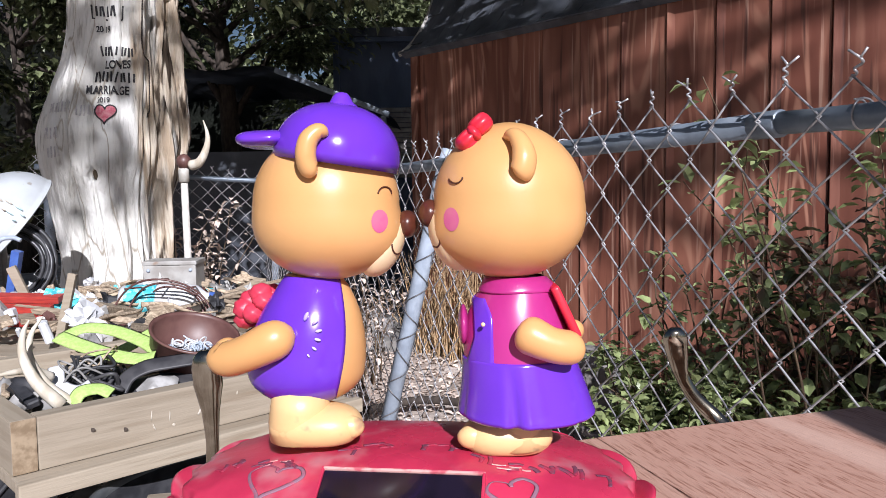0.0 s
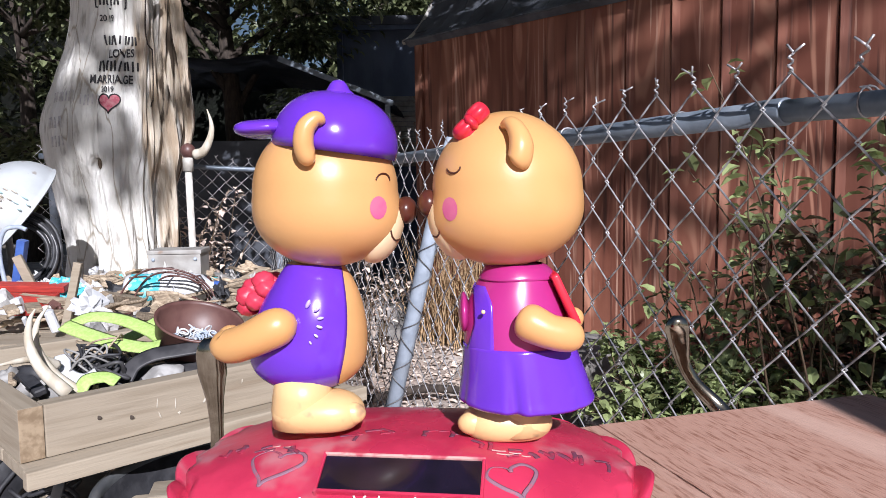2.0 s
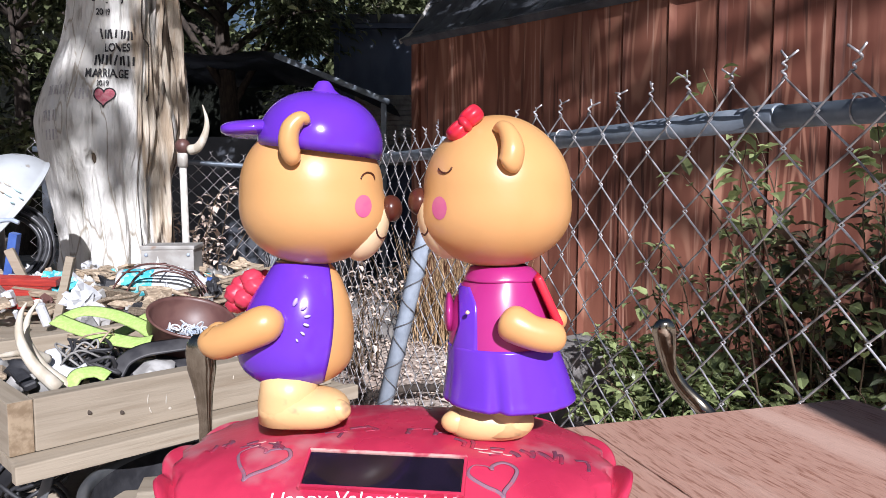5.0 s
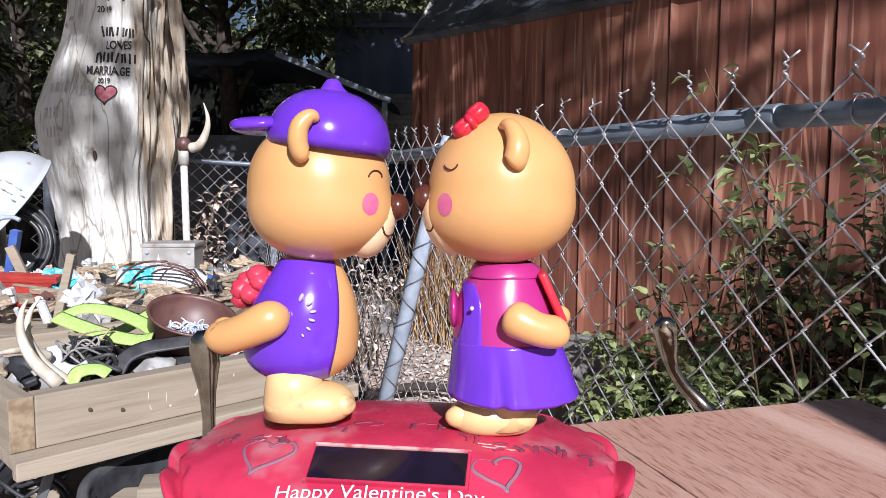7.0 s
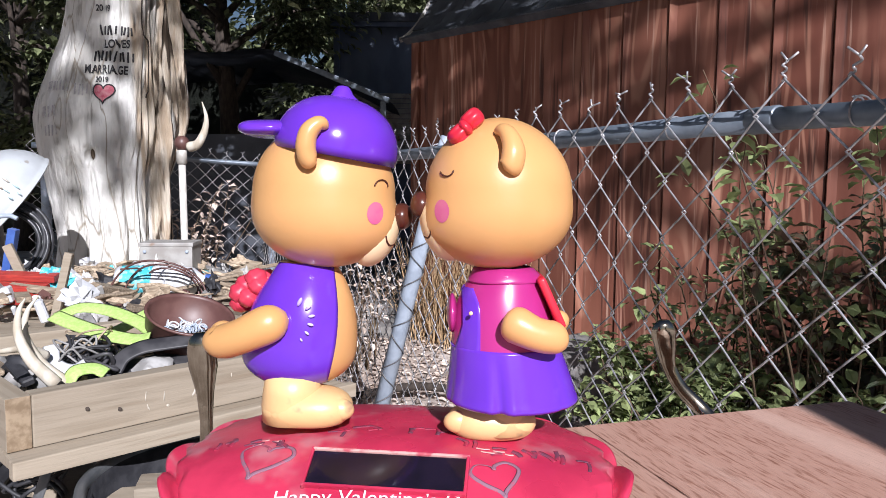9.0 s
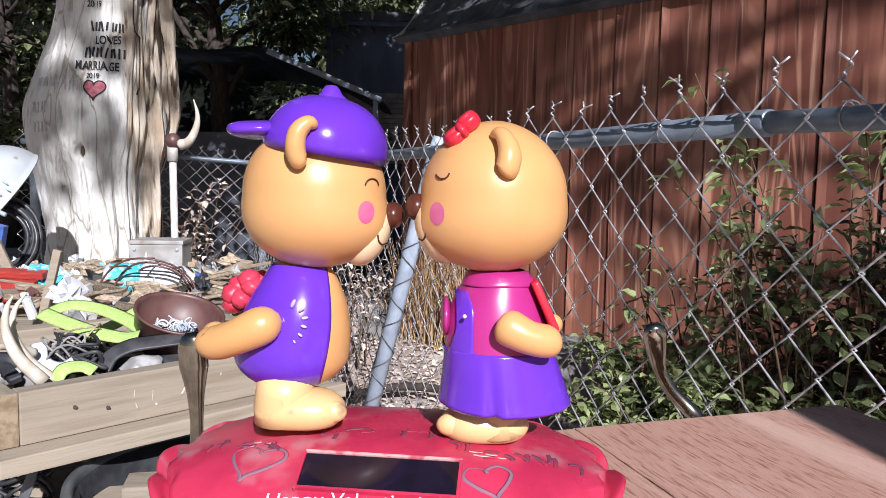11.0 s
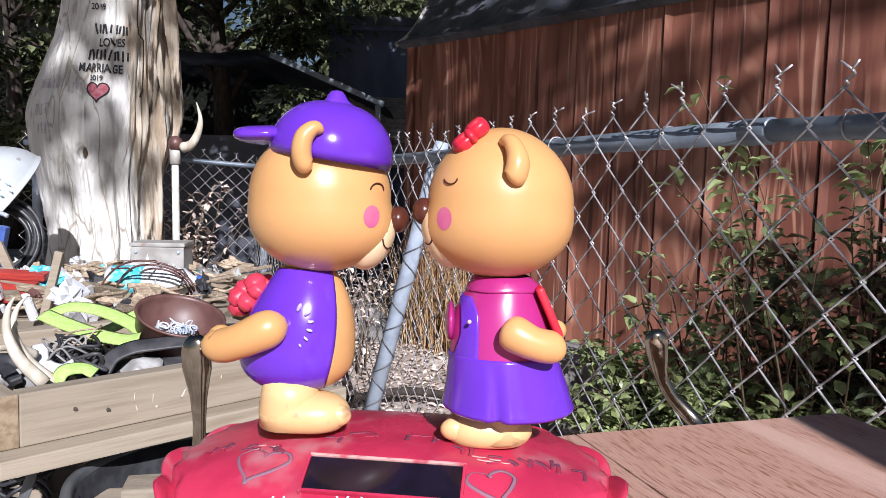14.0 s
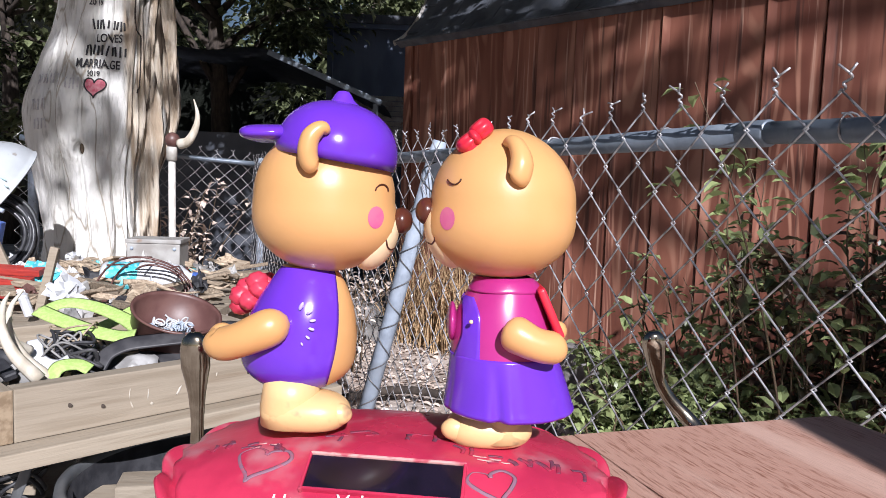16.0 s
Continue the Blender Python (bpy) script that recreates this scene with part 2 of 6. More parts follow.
def siding_wood():
    """Red-brown boards with rings cut lengthwise, pale worn streaks and a drift of tone from board to board."""
    m = bpy.data.materials.new("weathered_red_brown_siding")
    m.use_nodes = True
    nt = m.node_tree
    n, link = nt.nodes, nt.links.new
    b = n["Principled BSDF"]
    b.inputs["Roughness"].default_value = 0.62
    tc, info = n.new("ShaderNodeTexCoord"), n.new("ShaderNodeObjectInfo")
    shift = n.new("ShaderNodeVectorMath")
    shift.operation = "MULTIPLY_ADD"
    link(info.outputs["Random"], shift.inputs[0])
    shift.inputs[1].default_value = (37, 23, 61)
    link(tc.outputs["Object"], shift.inputs[2])

    def tex(scale, detail, flat, warp=0.0):
        mp, t = n.new("ShaderNodeMapping"), n.new("ShaderNodeTexNoise")
        mp.inputs["Scale"].default_value = (1, 1, flat)
        t.inputs["Scale"].default_value, t.inputs["Detail"].default_value = scale, detail
        t.inputs["Distortion"].default_value = warp
        link(shift.outputs[0], mp.inputs[0])
        link(mp.outputs[0], t.inputs["Vector"])
        return t.outputs["Fac"]

    def sums(op, a, v):
        q = n.new("ShaderNodeMath")
        q.operation = op
        link(a, q.inputs[0])
        if isinstance(v, float):
            q.inputs[1].default_value = v
        else:
            link(v, q.inputs[1])
        return q.outputs[0]

    def ramp(src, lo, hi):
        r = n.new("ShaderNodeMapRange")
        r.interpolation_type = "SMOOTHSTEP"
        r.inputs["From Min"].default_value, r.inputs["From Max"].default_value = lo, hi
        link(src, r.inputs["Value"])
        return r.outputs[0]

    def mixed(f, a, c):
        x = n.new("ShaderNodeMix")
        x.data_type = "RGBA"
        link(f, x.inputs["Factor"])
        for name, v in (("A", a), ("B", c)):
            sock = [i for i in x.inputs if i.name == name and i.type == "RGBA"][0]
            if isinstance(v, tuple):
                sock.default_value = (*v, 1)
            else:
                link(v, sock)
        return [o for o in x.outputs if o.type == "RGBA"][0]

    rings = sums("SINE", sums("MULTIPLY", tex(3.2, 1.5, 0.13, 0.25), 95.0), 0.0)
    tone = mixed(ramp(tex(5.0, 4, 0.12), 0.35, 0.68), (0.155, 0.050, 0.031), (0.255, 0.098, 0.062))
    tone = mixed(sums("MULTIPLY", ramp(rings, -0.2, 1.0), ramp(tex(4.0, 2, 0.2), 0.40, 0.62)), tone, (0.37, 0.175, 0.115))
    tone = mixed(ramp(tex(34.0, 5, 0.035), 0.60, 0.72), tone, (0.45, 0.265, 0.195))
    tone = mixed(ramp(tex(26.0, 5, 0.05), 0.56, 0.70), tone, (0.075, 0.026, 0.018))
    hsv, span = n.new("ShaderNodeHueSaturation"), n.new("ShaderNodeMapRange")
    span.inputs["To Min"].default_value, span.inputs["To Max"].default_value = 0.86, 1.16
    link(info.outputs["Random"], span.inputs["Value"])
    link(span.outputs[0], hsv.inputs["Value"])
    link(tone, hsv.inputs["Color"])
    link(hsv.outputs[0], b.inputs["Base Color"])
    bp = n.new("ShaderNodeBump")
    bp.inputs["Distance"].default_value = 0.002
    link(tex(30.0, 5, 0.05), bp.inputs["Height"])
    link(bp.outputs[0], b.inputs["Normal"])
    return m


M["siding"] = siding_wood()


def add_bark(m):
    """Lets brown split bark take over the wood on the flank towards +x."""
    nt = m.node_tree
    n, link = nt.nodes, nt.links.new
    base = n["Principled BSDF"].inputs["Base Color"]
    wood = base.links[0].from_socket
    tc, sep, mp = n.new("ShaderNodeTexCoord"), n.new("ShaderNodeSeparateXYZ"), n.new("ShaderNodeMapping")
    link(tc.outputs["Object"], sep.inputs[0])
    link(tc.outputs["Object"], mp.inputs[0])
    mp.inputs["Scale"].default_value = (1, 1, 0.16)

    def tex(scale, detail):
        t = n.new("ShaderNodeTexNoise")
        t.inputs["Scale"].default_value, t.inputs["Detail"].default_value = scale, detail
        link(mp.outputs[0], t.inputs["Vector"])
        return t.outputs["Fac"]

    def ramp(src, lo, hi):
        r = n.new("ShaderNodeMapRange")
        r.interpolation_type = "SMOOTHSTEP"
        r.inputs["From Min"].default_value, r.inputs["From Max"].default_value = lo, hi
        link(src, r.inputs["Value"])
        return r.outputs[0]

    def mixed(f, a, b):
        x = n.new("ShaderNodeMix")
        x.data_type = "RGBA"
        link(f, x.inputs["Factor"])
        for name, v in (("A", a), ("B", b)):
            sock = [i for i in x.inputs if i.name == name and i.type == "RGBA"][0]
            if isinstance(v, tuple):
                sock.default_value = (*v, 1)
            else:
                link(v, sock)
        return [o for o in x.outputs if o.type == "RGBA"][0]

    tone = mixed(ramp(tex(26, 8), 0.38, 0.62), (0.40, 0.31, 0.22), (0.66, 0.58, 0.47))
    tone = mixed(ramp(tex(17, 6), 0.54, 0.62), tone, (0.05, 0.033, 0.02))
    edge = n.new("ShaderNodeMath")
    edge.operation = "MULTIPLY_ADD"
    edge.inputs[1].default_value = 0.42
    link(tex(7, 6), edge.inputs[0])
    link(sep.outputs["X"], edge.inputs[2])
    link(mixed(ramp(edge.outputs[0], 0.45, 0.51), wood, tone), base)
    return m


# ---------------------------------------------------------------- mesh helpers
def part(name, bm, mat, parent=None, label="", smooth=True):
    me = bpy.data.meshes.new(name)
    bm.normal_update()
    for f in bm.faces:
        f.smooth = smooth
    bm.to_mesh(me)
    bm.free()
    for x in mat if isinstance(mat, (list, tuple)) else [mat]:
        me.materials.append(x)
    ob = new(name, me)
    if parent:
        ob.parent = parent
    if label:
        ob["label"] = label
    return ob


def empty(name, m=None):
    ob = new(name)
    ob.empty_display_size = 0.02
    if m is not None:
        ob.matrix_basis = m
    return ob


def ball(bm, c, r, seg=32, rings=20, turn=None, shape=None):
    """An ellipsoid; shape(v) moves its unit-sphere vertices first."""
    res = bmesh.ops.create_uvsphere(bm, u_segments=seg, v_segments=rings, radius=1)
    s = Matrix.Diagonal((*r, 1))
    for v in res["verts"]:
        if shape:
            v.co = shape(v.co.copy())
        v.co = Matrix.Translation(c) @ ((turn or Matrix.Identity(4)) @ (s @ v.co))
    return res["verts"]


def box(bm, size, m=None, bevel=0.0, seg=2):
    res = bmesh.ops.create_cube(bm, size=1)
    for v in res["verts"]:
        v.co = Vector(v.co) * 1.0
        v.co = Vector((v.co.x * size[0], v.co.y * size[1], v.co.z * size[2]))
    if bevel:
        edges = {e for v in res["verts"] for e in v.link_edges}
        out = bmesh.ops.bevel(bm, geom=list(edges), offset=bevel, segments=seg, affect="EDGES", profile=0.7)
        verts = {v for f in out["faces"] for v in f.verts} | {v for v in res["verts"] if v.is_valid}
    else:
        verts = res["verts"]
    if m is not None:
        for v in verts:
            v.co = m @ v.co
    return list(verts)


def sweep(bm, pts, radii, n=8, cap=True, flat=None, up=None):
    """A tube along points; radii a number, a list, or pairs (across, through)."""
    pts = [Vector(p) for p in pts]
    k = len(pts)
    if not isinstance(radii, (list, tuple)):
        radii = [radii] * k
    rings, side = [], None
    for i, p in enumerate(pts):
        d = (pts[min(i + 1, k - 1)] - pts[max(i - 1, 0)]).normalized()
        if side is None:
            ref = Vector(up) if up else (Vector((0, 0, 1)) if abs(d.z) < 0.9 else Vector((0, 1, 0)))
            side = d.cross(ref).normalized()
        else:
            side = (side - d * side.dot(d)).normalized()
        top = side.cross(d)
        a, b = radii[i] if isinstance(radii[i], (list, tuple)) else (radii[i], radii[i])
        rings.append([bm.verts.new(p + side * a * math.cos(2 * math.pi * j / n) + top * b * math.sin(2 * math.pi * j / n)) for j in range(n)])
    for r0, r1 in zip(rings, rings[1:]):
        for j in range(n):
            bm.faces.new((r0[j], r1[j], r1[(j + 1) % n], r0[(j + 1) % n]))
    if cap:
        bm.faces.new(rings[0])
        bm.faces.new(rings[-1][::-1])
    return rings


def curve(pts, n=24):
    """Points on a smooth line through the given ones."""
    p = [Vector(q) for q in pts]
    p = [p[0] * 2 - p[1]] + p + [p[-1] * 2 - p[-2]]
    out, spans = [], len(p) - 3
    for i in range(n + 1):
        u = min(i / n * spans, spans - 1e-6)
        k = int(u)
        t = u - k
        a, b, c, d = p[k:k + 4]
        out.append(0.5 * ((2 * b) + (c - a) * t + (2 * a - 5 * b + 4 * c - d) * t * t + (3 * b - a - 3 * c + d) * t ** 3))
    return out


def lathe(bm, prof, n=48, c=(0, 0, 0), wave=None):
    """A turned shape from (radius, z) pairs; wave(angle, k) scales the radius."""
    rings = []
    for k, (r, z) in enumerate(prof):
        rings.append([bm.verts.new((c[0] + r * (wave(2 * math.pi * j / n, k) if wave else 1) * math.cos(2 * math.pi * j / n),
                                    c[1] + r * (wave(2 * math.pi * j / n, k) if wave else 1) * math.sin(2 * math.pi * j / n), c[2] + z)) for j in range(n)])
    for r0, r1 in zip(rings, rings[1:]):
        for j in range(n):
            bm.faces.new((r0[j], r0[(j + 1) % n], r1[(j + 1) % n], r1[j]))
    return rings


def fresh():
    return bmesh.new()


# ---------------------------------------------------------------- ground and tabletop
def ground():
    bm = fresh()
    n = 90
    xs = [math.copysign(abs(i / n) ** 3 * 400, i) for i in range(-n, n + 1)]
    grid = [[bm.verts.new((x, y + 4, 0.035 * noise.noise((x * 1.3, y * 1.3, 0)) + 0.012 * noise.noise((x * 6, y * 6, 3)) - 0.02 if abs(x) + abs(y) < 30 else -0.02)) for x in xs] for y in xs]
    for a, b in zip(grid, grid[1:]):
        for i in range(len(xs) - 1):
            bm.faces.new((a[i], a[i + 1], b[i + 1], b[i]))
    tagged(part("ground", bm, M["dirt"]), "dusty bare yard ground with stones and litter", "ground", kind="structure")


ground()

TOP = 1.008


def stand_table():
    t = empty("plant_stand", pose(0.163, 0.312, 0, 0, 0, 16.5))
    tagged(t, "small stand with a red-brown stained wooden top", "stand")
    for x0, x1, dz in ((-0.1180, 0.0, 0.0), (-0.205, -0.1183, -0.0002)):
        bm = fresh()
        box(bm, (x1 - x0, 0.34, 0.018), Matrix.Translation(((x0 + x1) / 2, -0.17, TOP - 0.009 + dz)), 0.0006)
        part("tabletop", bm, M["board"], t, "red-brown stained wood plank with fine grain", smooth=False)
    bm = fresh()
    box(bm, (0.19, 0.012, 0.03), Matrix.Translation((-0.1025, -0.03, TOP - 0.034)), 0.001)
    part("apron", bm, M["board"], t, smooth=False)
    for x in (-0.015, -0.19):
        for y in (-0.025, -0.315):
            bm = fresh()
            box(bm, (0.022, 0.022, TOP - 0.017), Matrix.Translation((x, y, (TOP - 0.019) / 2)), 0.0015)
            part("leg", bm, M["board"], t, smooth=False)


stand_table()


def spoon_handle(pts, widths, label):
    t = empty("spoon_handle", Matrix.Translation(pts[-1]))
    tagged(t, label, "spoon handle", "bent spoon handles on the stand")
    bm = fresh()
    line = [p - Vector(pts[-1]) for p in curve(pts, 28)]
    k = len(line)
    rad = []
    for i in range(k):
        u = i / (k - 1) * (len(widths) - 1)
        a = int(min(u, len(widths) - 2))
        w = widths[a] + (widths[a + 1] - widths[a]) * (u - a)
        if i < 4:
            w *= (0.45, 0.78, 0.93, 0.99)[i]
        rad.append((w, w * 0.62))
    sweep(bm, line, rad, 20, up=(0, 1, 0.01))
    part("shaft", bm, M["steel"], t, "tarnished silver shaft")
    bm = fresh()
    for i in (2, -2):
        ball(bm, line[-1] + Vector((0, 0, 0.004 * i / 2)), (0.002, 0.002, 0.002), 10, 8)
    part("rivet", bm, M["steel"], t)


spoon_handle([(-0.0850, 0.277, 1.0405), (-0.0850, 0.2775, 1.034), (-0.0848, 0.278, 1.028), (-0.0843, 0.278, 1.0185), (-0.0840, 0.278, 1.008), (-0.083, 0.277, 0.988), (-0.070, 0.270, 0.974), (-0.034, 0.262, 0.972)],
             [0.0046, 0.0052, 0.0051, 0.0031, 0.0023, 0.0024, 0.003, 0.004], "tarnished silver spoon handle bent up behind the stand")
spoon_handle([(0.0972, 0.344, 1.0340), (0.0977, 0.345, 1.028), (0.0990, 0.345, 1.020), (0.1008, 0.345, 1.0125), (0.1065, 0.344, 1.003), (0.116, 0.340, 0.993), (0.122, 0.325, 0.982), (0.120, 0.296, 0.974)],
             [0.0050, 0.0055, 0.0044, 0.0030, 0.0031, 0.0036, 0.0042, 0.0045], "bright silver spoon handle curving down behind the stand")


def stake():
    """An unseen leaning stake, added behind the eye so that its shadow falls over the stand's far corner."""
    mid = Vector((0.143, 0.275, TOP)) + SUN * 0.72
    axis = Vector((0.127, 0, 0.52)).normalized()
    right = Vector((0, 1, 0)).cross(axis).normalized()
    mid = mid + right * 0.06
    length = mid.z / axis.z
    bm = fresh()
    m = Matrix((right, Vector((0, 1, 0)), axis)).transposed().to_4x4()
    box(bm, (0.12, 0.04, length + 0.45), Matrix.Translation(mid - axis * (length / 2 - 0.225)) @ m, 0.004)
    tagged(part("stake", bm, M["lumber"], smooth=False), "unseen wooden stake added to shade the stand's far corner", "stake")


stake()


# ---------------------------------------------------------------- the solar toy
ORG = Vector((-0.010, 0.167, TOP))
SIN, COS = math.sin(radians(5.08)), math.cos(radians(5.08))


def side(u, v, y):
    """Casts a pixel of the camera's view, u to the right and v down, out to the depth y; gives the place from the toy's
    foot.
    """
    p, q = (u - 784) / 1305, (v - 441) / 1305
    p, q = p + q * 0.0066, q - p * 0.0066
    s = (y - 0.0225) / (COS - q * SIN)
    return Vector((-0.0015 + s * p, y, 1.0924 - s * (SIN + q * COS))) - ORG


K = 0.000113
toy = tagged(empty("solar_bobble_toy", Matrix.Translation(ORG)), "solar bobble toy of two kissing bears on a crimson base", "toy")


def base_z(x, y):
    return 0.0360 - 0.0065 * (abs(x) / 0.0455) ** 2.6 - (0.019 * (abs(y) / 0.031) ** 2.3 if y < 0 else 0.005 * (y / 0.031) ** 3)


def toy_base():
    bm = fresh()
    n = 120
    rings = []
    for f in (0.001, 0.15, 0.3, 0.42, 0.54, 0.65, 0.75, 0.84, 0.92, 0.97, 1.0):
        ring = []
        for j in range(n):
            a = 2 * math.pi * j / n
            w = 1 + 0.022 * max(f - 0.72, 0) / 0.28 * math.cos(26 * a)
            x, y = 0.0425 * f * w * math.cos(a), 0.031 * f * w * math.sin(a)
            ring.append(bm.verts.new((x, y, max(base_z(x, y), 0.018 if f > 0.9 else 0.010))))
        rings.append(ring)
    for f, z in ((1.012, 0.013), (1.012, 0.008), (0.99, 0.0005), (0.9, 0.0)):
        rings.append([bm.verts.new((0.0425 * f * (1 + 0.022 * math.cos(26 * 2 * math.pi * j / n)) * math.cos(2 * math.pi * j / n), 0.031 * f * (1 + 0.022 * math.cos(26 * 2 * math.pi * j / n)) * math.sin(2 * math.pi * j / n), z)) for j in range(n)])
    for a, b in zip(rings, rings[1:]):
        for j in range(n):
            bm.faces.new((a[j], a[(j + 1) % n], b[(j + 1) % n], b[j]))
    bm.faces.new(rings[0])
    bm.faces.new(rings[-1][::-1])
    bmesh.ops.recalc_face_normals(bm, faces=bm.faces)
    base = part("base", bm, M["base"], toy, "scuffed crimson plastic base with a fluted edge")
    base.matrix_basis = pose(-0.0004, 0, 0, 0, 0, -5)
    # scalloped lip that runs round the dome
    bm = fresh()
    m = 240
    loops = []
    for r, dz in ((0.97, 0.001), (1.0, -0.0012), (1.04, -0.0004), (1.08, 0.0013), (1.095, 0.0008), (1.09, -0.0008), (1.045, -0.0030), (0.985, -0.004)):
        row = []
        for q in range(m):
            a = 2 * math.pi * q / m
            lobe = abs(math.cos(7 * a + 0.3)) ** 0.7
            rr = 0.985 + (r - 0.985) * (0.80 + 0.30 * lobe) if r > 0.985 else r
            x, y = 0.0425 * rr * math.cos(a), 0.031 * rr * math.sin(a)
            ex, ey = 0.0425 * math.cos(a), 0.031 * math.sin(a)
            row.append(bm.verts.new((x, y, max(base_z(ex, ey), 0.018) - 0.0032 + dz + 0.0018 * (lobe - 0.5) * max(r - 0.985, 0) / 0.08)))
        loops.append(row)
    for a, b in zip(loops, loops[1:]):
        for q in range(m):
            bm.faces.new((a[q], a[(q + 1) % m], b[(q + 1) % m], b[q]))
    bmesh.ops.recalc_face_normals(bm, faces=bm.faces)
    part("lip", bm, M["base"], base, "crimson scalloped lip")
    # solar cell in its raised frame
    a, b = Vector((0.0, -0.0105, 0.0343)), Vector((0.0, -0.0169, 0.0307))
    tilt = math.degrees(math.atan2(a.z - b.z, a.y - b.y))
    mid = (a + b) / 2
    h = (a - b).length
    m = Matrix.Translation(mid + Vector((0.0006, -0.0006, 0.0002))) @ pose(0, 0, 0, tilt, 0, -2.0)
    bm = fresh()
    box(bm, (0.0286, h, 0.0016), m, 0.0002)
    part("solar_cell", bm, M["solar"], base, "dark glossy solar cell", smooth=False)
    # pale bar paints the light that the frame's upper edge catches
    bm = fresh()
    box(bm, (0.0298, 0.0006, 0.0026), m @ Matrix.Translation((0, h / 2 + 0.0004, -0.0002)), 0.0003)
    part("frame_edge", bm, M["glint_wear"], base, "top edge of the frame, its highlight painted pale", smooth=False)
    bm = fresh()
    for dx, dy, sx, sy in ((0, -h / 2 - 0.0003, 0.0298, 0.0005), (0.0146, 0, 0.0006, h + 0.0010), (-0.0146, 0, 0.0006, h + 0.0016)):
        box(bm, (sx, sy, 0.0026), m @ Matrix.Translation((dx, dy, -0.0002)), 0.0003)
    part("cell_frame", bm, M["base"], base, smooth=False)
    # printed greeting on the front slope
    cu = bpy.data.curves.new("greeting", "FONT")
    cu.body, cu.size, cu.align_x = "Happy Valentine's Day", 0.0041, "CENTER"
    tmp = bpy.data.objects.new("greeting", cu)
    scene.collection.objects.link(tmp)
    me = bpy.data.meshes.new_from_object(tmp.evaluated_get(bpy.context.evaluated_depsgraph_get()))
    bpy.data.objects.remove(tmp)
    bm = fresh()
    bm.from_mesh(me)
    bmesh.ops.subdivide_edges(bm, edges=[e for e in bm.edges if e.calc_length() > 0.0006], cuts=2)
    for v in bm.verts:
        x, y = v.co.x - 0.0004, -0.0204 + v.co.y * 0.74 + v.co.x * 0.012
        v.co = (x, y, base_z(x, y) + 0.00075)
    part("greeting_print", bm, M["white_print"], base, "white printed greeting", smooth=False)
    # marker hearts and faint scribbles drawn on the base

    def pen(pts, r=0.00042, ink=M["ink"], label="grey marker line"):
        b2 = fresh()
        fine = curve(pts, 60)
        sweep(b2, [(p.x, p.y, base_z(p.x, p.y) + 0.00005) for p in fine], [(r, 0.00009)] * len(fine), 6)
        part("pen_line", b2, ink, base, label)

    def heart(cx, cy, s, turn):
        pts = []
        for i in range(13):
            a = 2 * math.pi * i / 12
            x = 0.6 * s * math.sin(a) ** 3 * 1.25
            y = s * (13 * math.cos(a) - 5 * math.cos(2 * a) - 2 * math.cos(3 * a) - math.cos(4 * a)) / 22
            c, d = math.cos(turn), math.sin(turn)
            pts.append((cx + c * x - d * y, cy + (d * x + c * y) * 0.85, 0))
        pen(pts)

    heart(-0.0235, -0.0105, 0.0074, -0.30)
    heart(0.0205, -0.0130, 0.0062, 0.35)
    # pale strokes for scratches by the feet, their glints painted in
    for x, y, w in ((0.0178, -0.0062, 0.0013), (0.0208, -0.0064, 0.0011), (0.0190, -0.0072, 0.0016), (0.0228, -0.0070, 0.0008), (-0.0225, -0.0055, 0.0010), (-0.0250, -0.0048, 0.0007), (-0.0262, -0.0062, 0.0009)):
        pen([(x - w, y, 0), (x, y - 0.0001, 0), (x + w, y + 0.0001, 0)], 0.00028, M["glint_wear"], "pale scratch with its glint painted in")
    rnd = random.Random(4)
    for i in range(15):
        x = -0.0365 + i * 0.0052
        y0 = 0.0012 - 0.0052 * math.exp(-((abs(x) - 0.021) / 0.009) ** 2) - 3.0 * x * x
        if rnd.random() < 0.12:
            continue
        for j in range(rnd.choice((2, 3, 3))):
            q = rnd.uniform(-0.0019, 0.0019)
            turn = rnd.choice((0, 0, 1.2, -0.9, 1.5))
            step = Vector((math.sin(turn), math.cos(turn), 0)) * rnd.uniform(0.0010, 0.0020)
            mid = Vector((x + q, y0 - 0.001 + rnd.uniform(-0.0012, 0.0012), 0))
            pen([mid - step, mid + Vector((0.0002, 0.0002, 0)), mid + step], rnd.uniform(0.00035, 0.0006), M["smudge"])


toy_base()


def loft(rows, y, n=40, deep=0.95, wave=None, keep=None, grow=1.0, caps=True):
    """Rings from (v, left, right) rows of view pixels round an axis at depth y."""
    bm = fresh()
    rings = []
    k = len(rows)
    for i, (v, l, r) in enumerate(rows):
        a, b = side(l, v, y), side(r, v, y)
        c, rx = (a + b) / 2, (b - a).length / 2 * grow
        ring = []
        for j in range(n):
            t = 2 * math.pi * j / n
            w = 1 + (wave(t, i / (k - 1)) if wave else 0)
            ring.append(bm.verts.new((c.x + rx * w * math.cos(t), c.y + rx * deep * w * math.sin(t), c.z)))
        rings.append(ring)
    for a, b in zip(rings, rings[1:]):
        for j in range(n):
            bm.faces.new((a[j], b[j], b[(j + 1) % n], a[(j + 1) % n]))
    if caps:
        bm.faces.new(rings[0])
        bm.faces.new(rings[-1][::-1])
    return bm


def fine(rows, n=26):
    """More rows on a smooth line through the given ones."""
    return [(p.x, p.y, p.z) for p in curve(rows, n)]


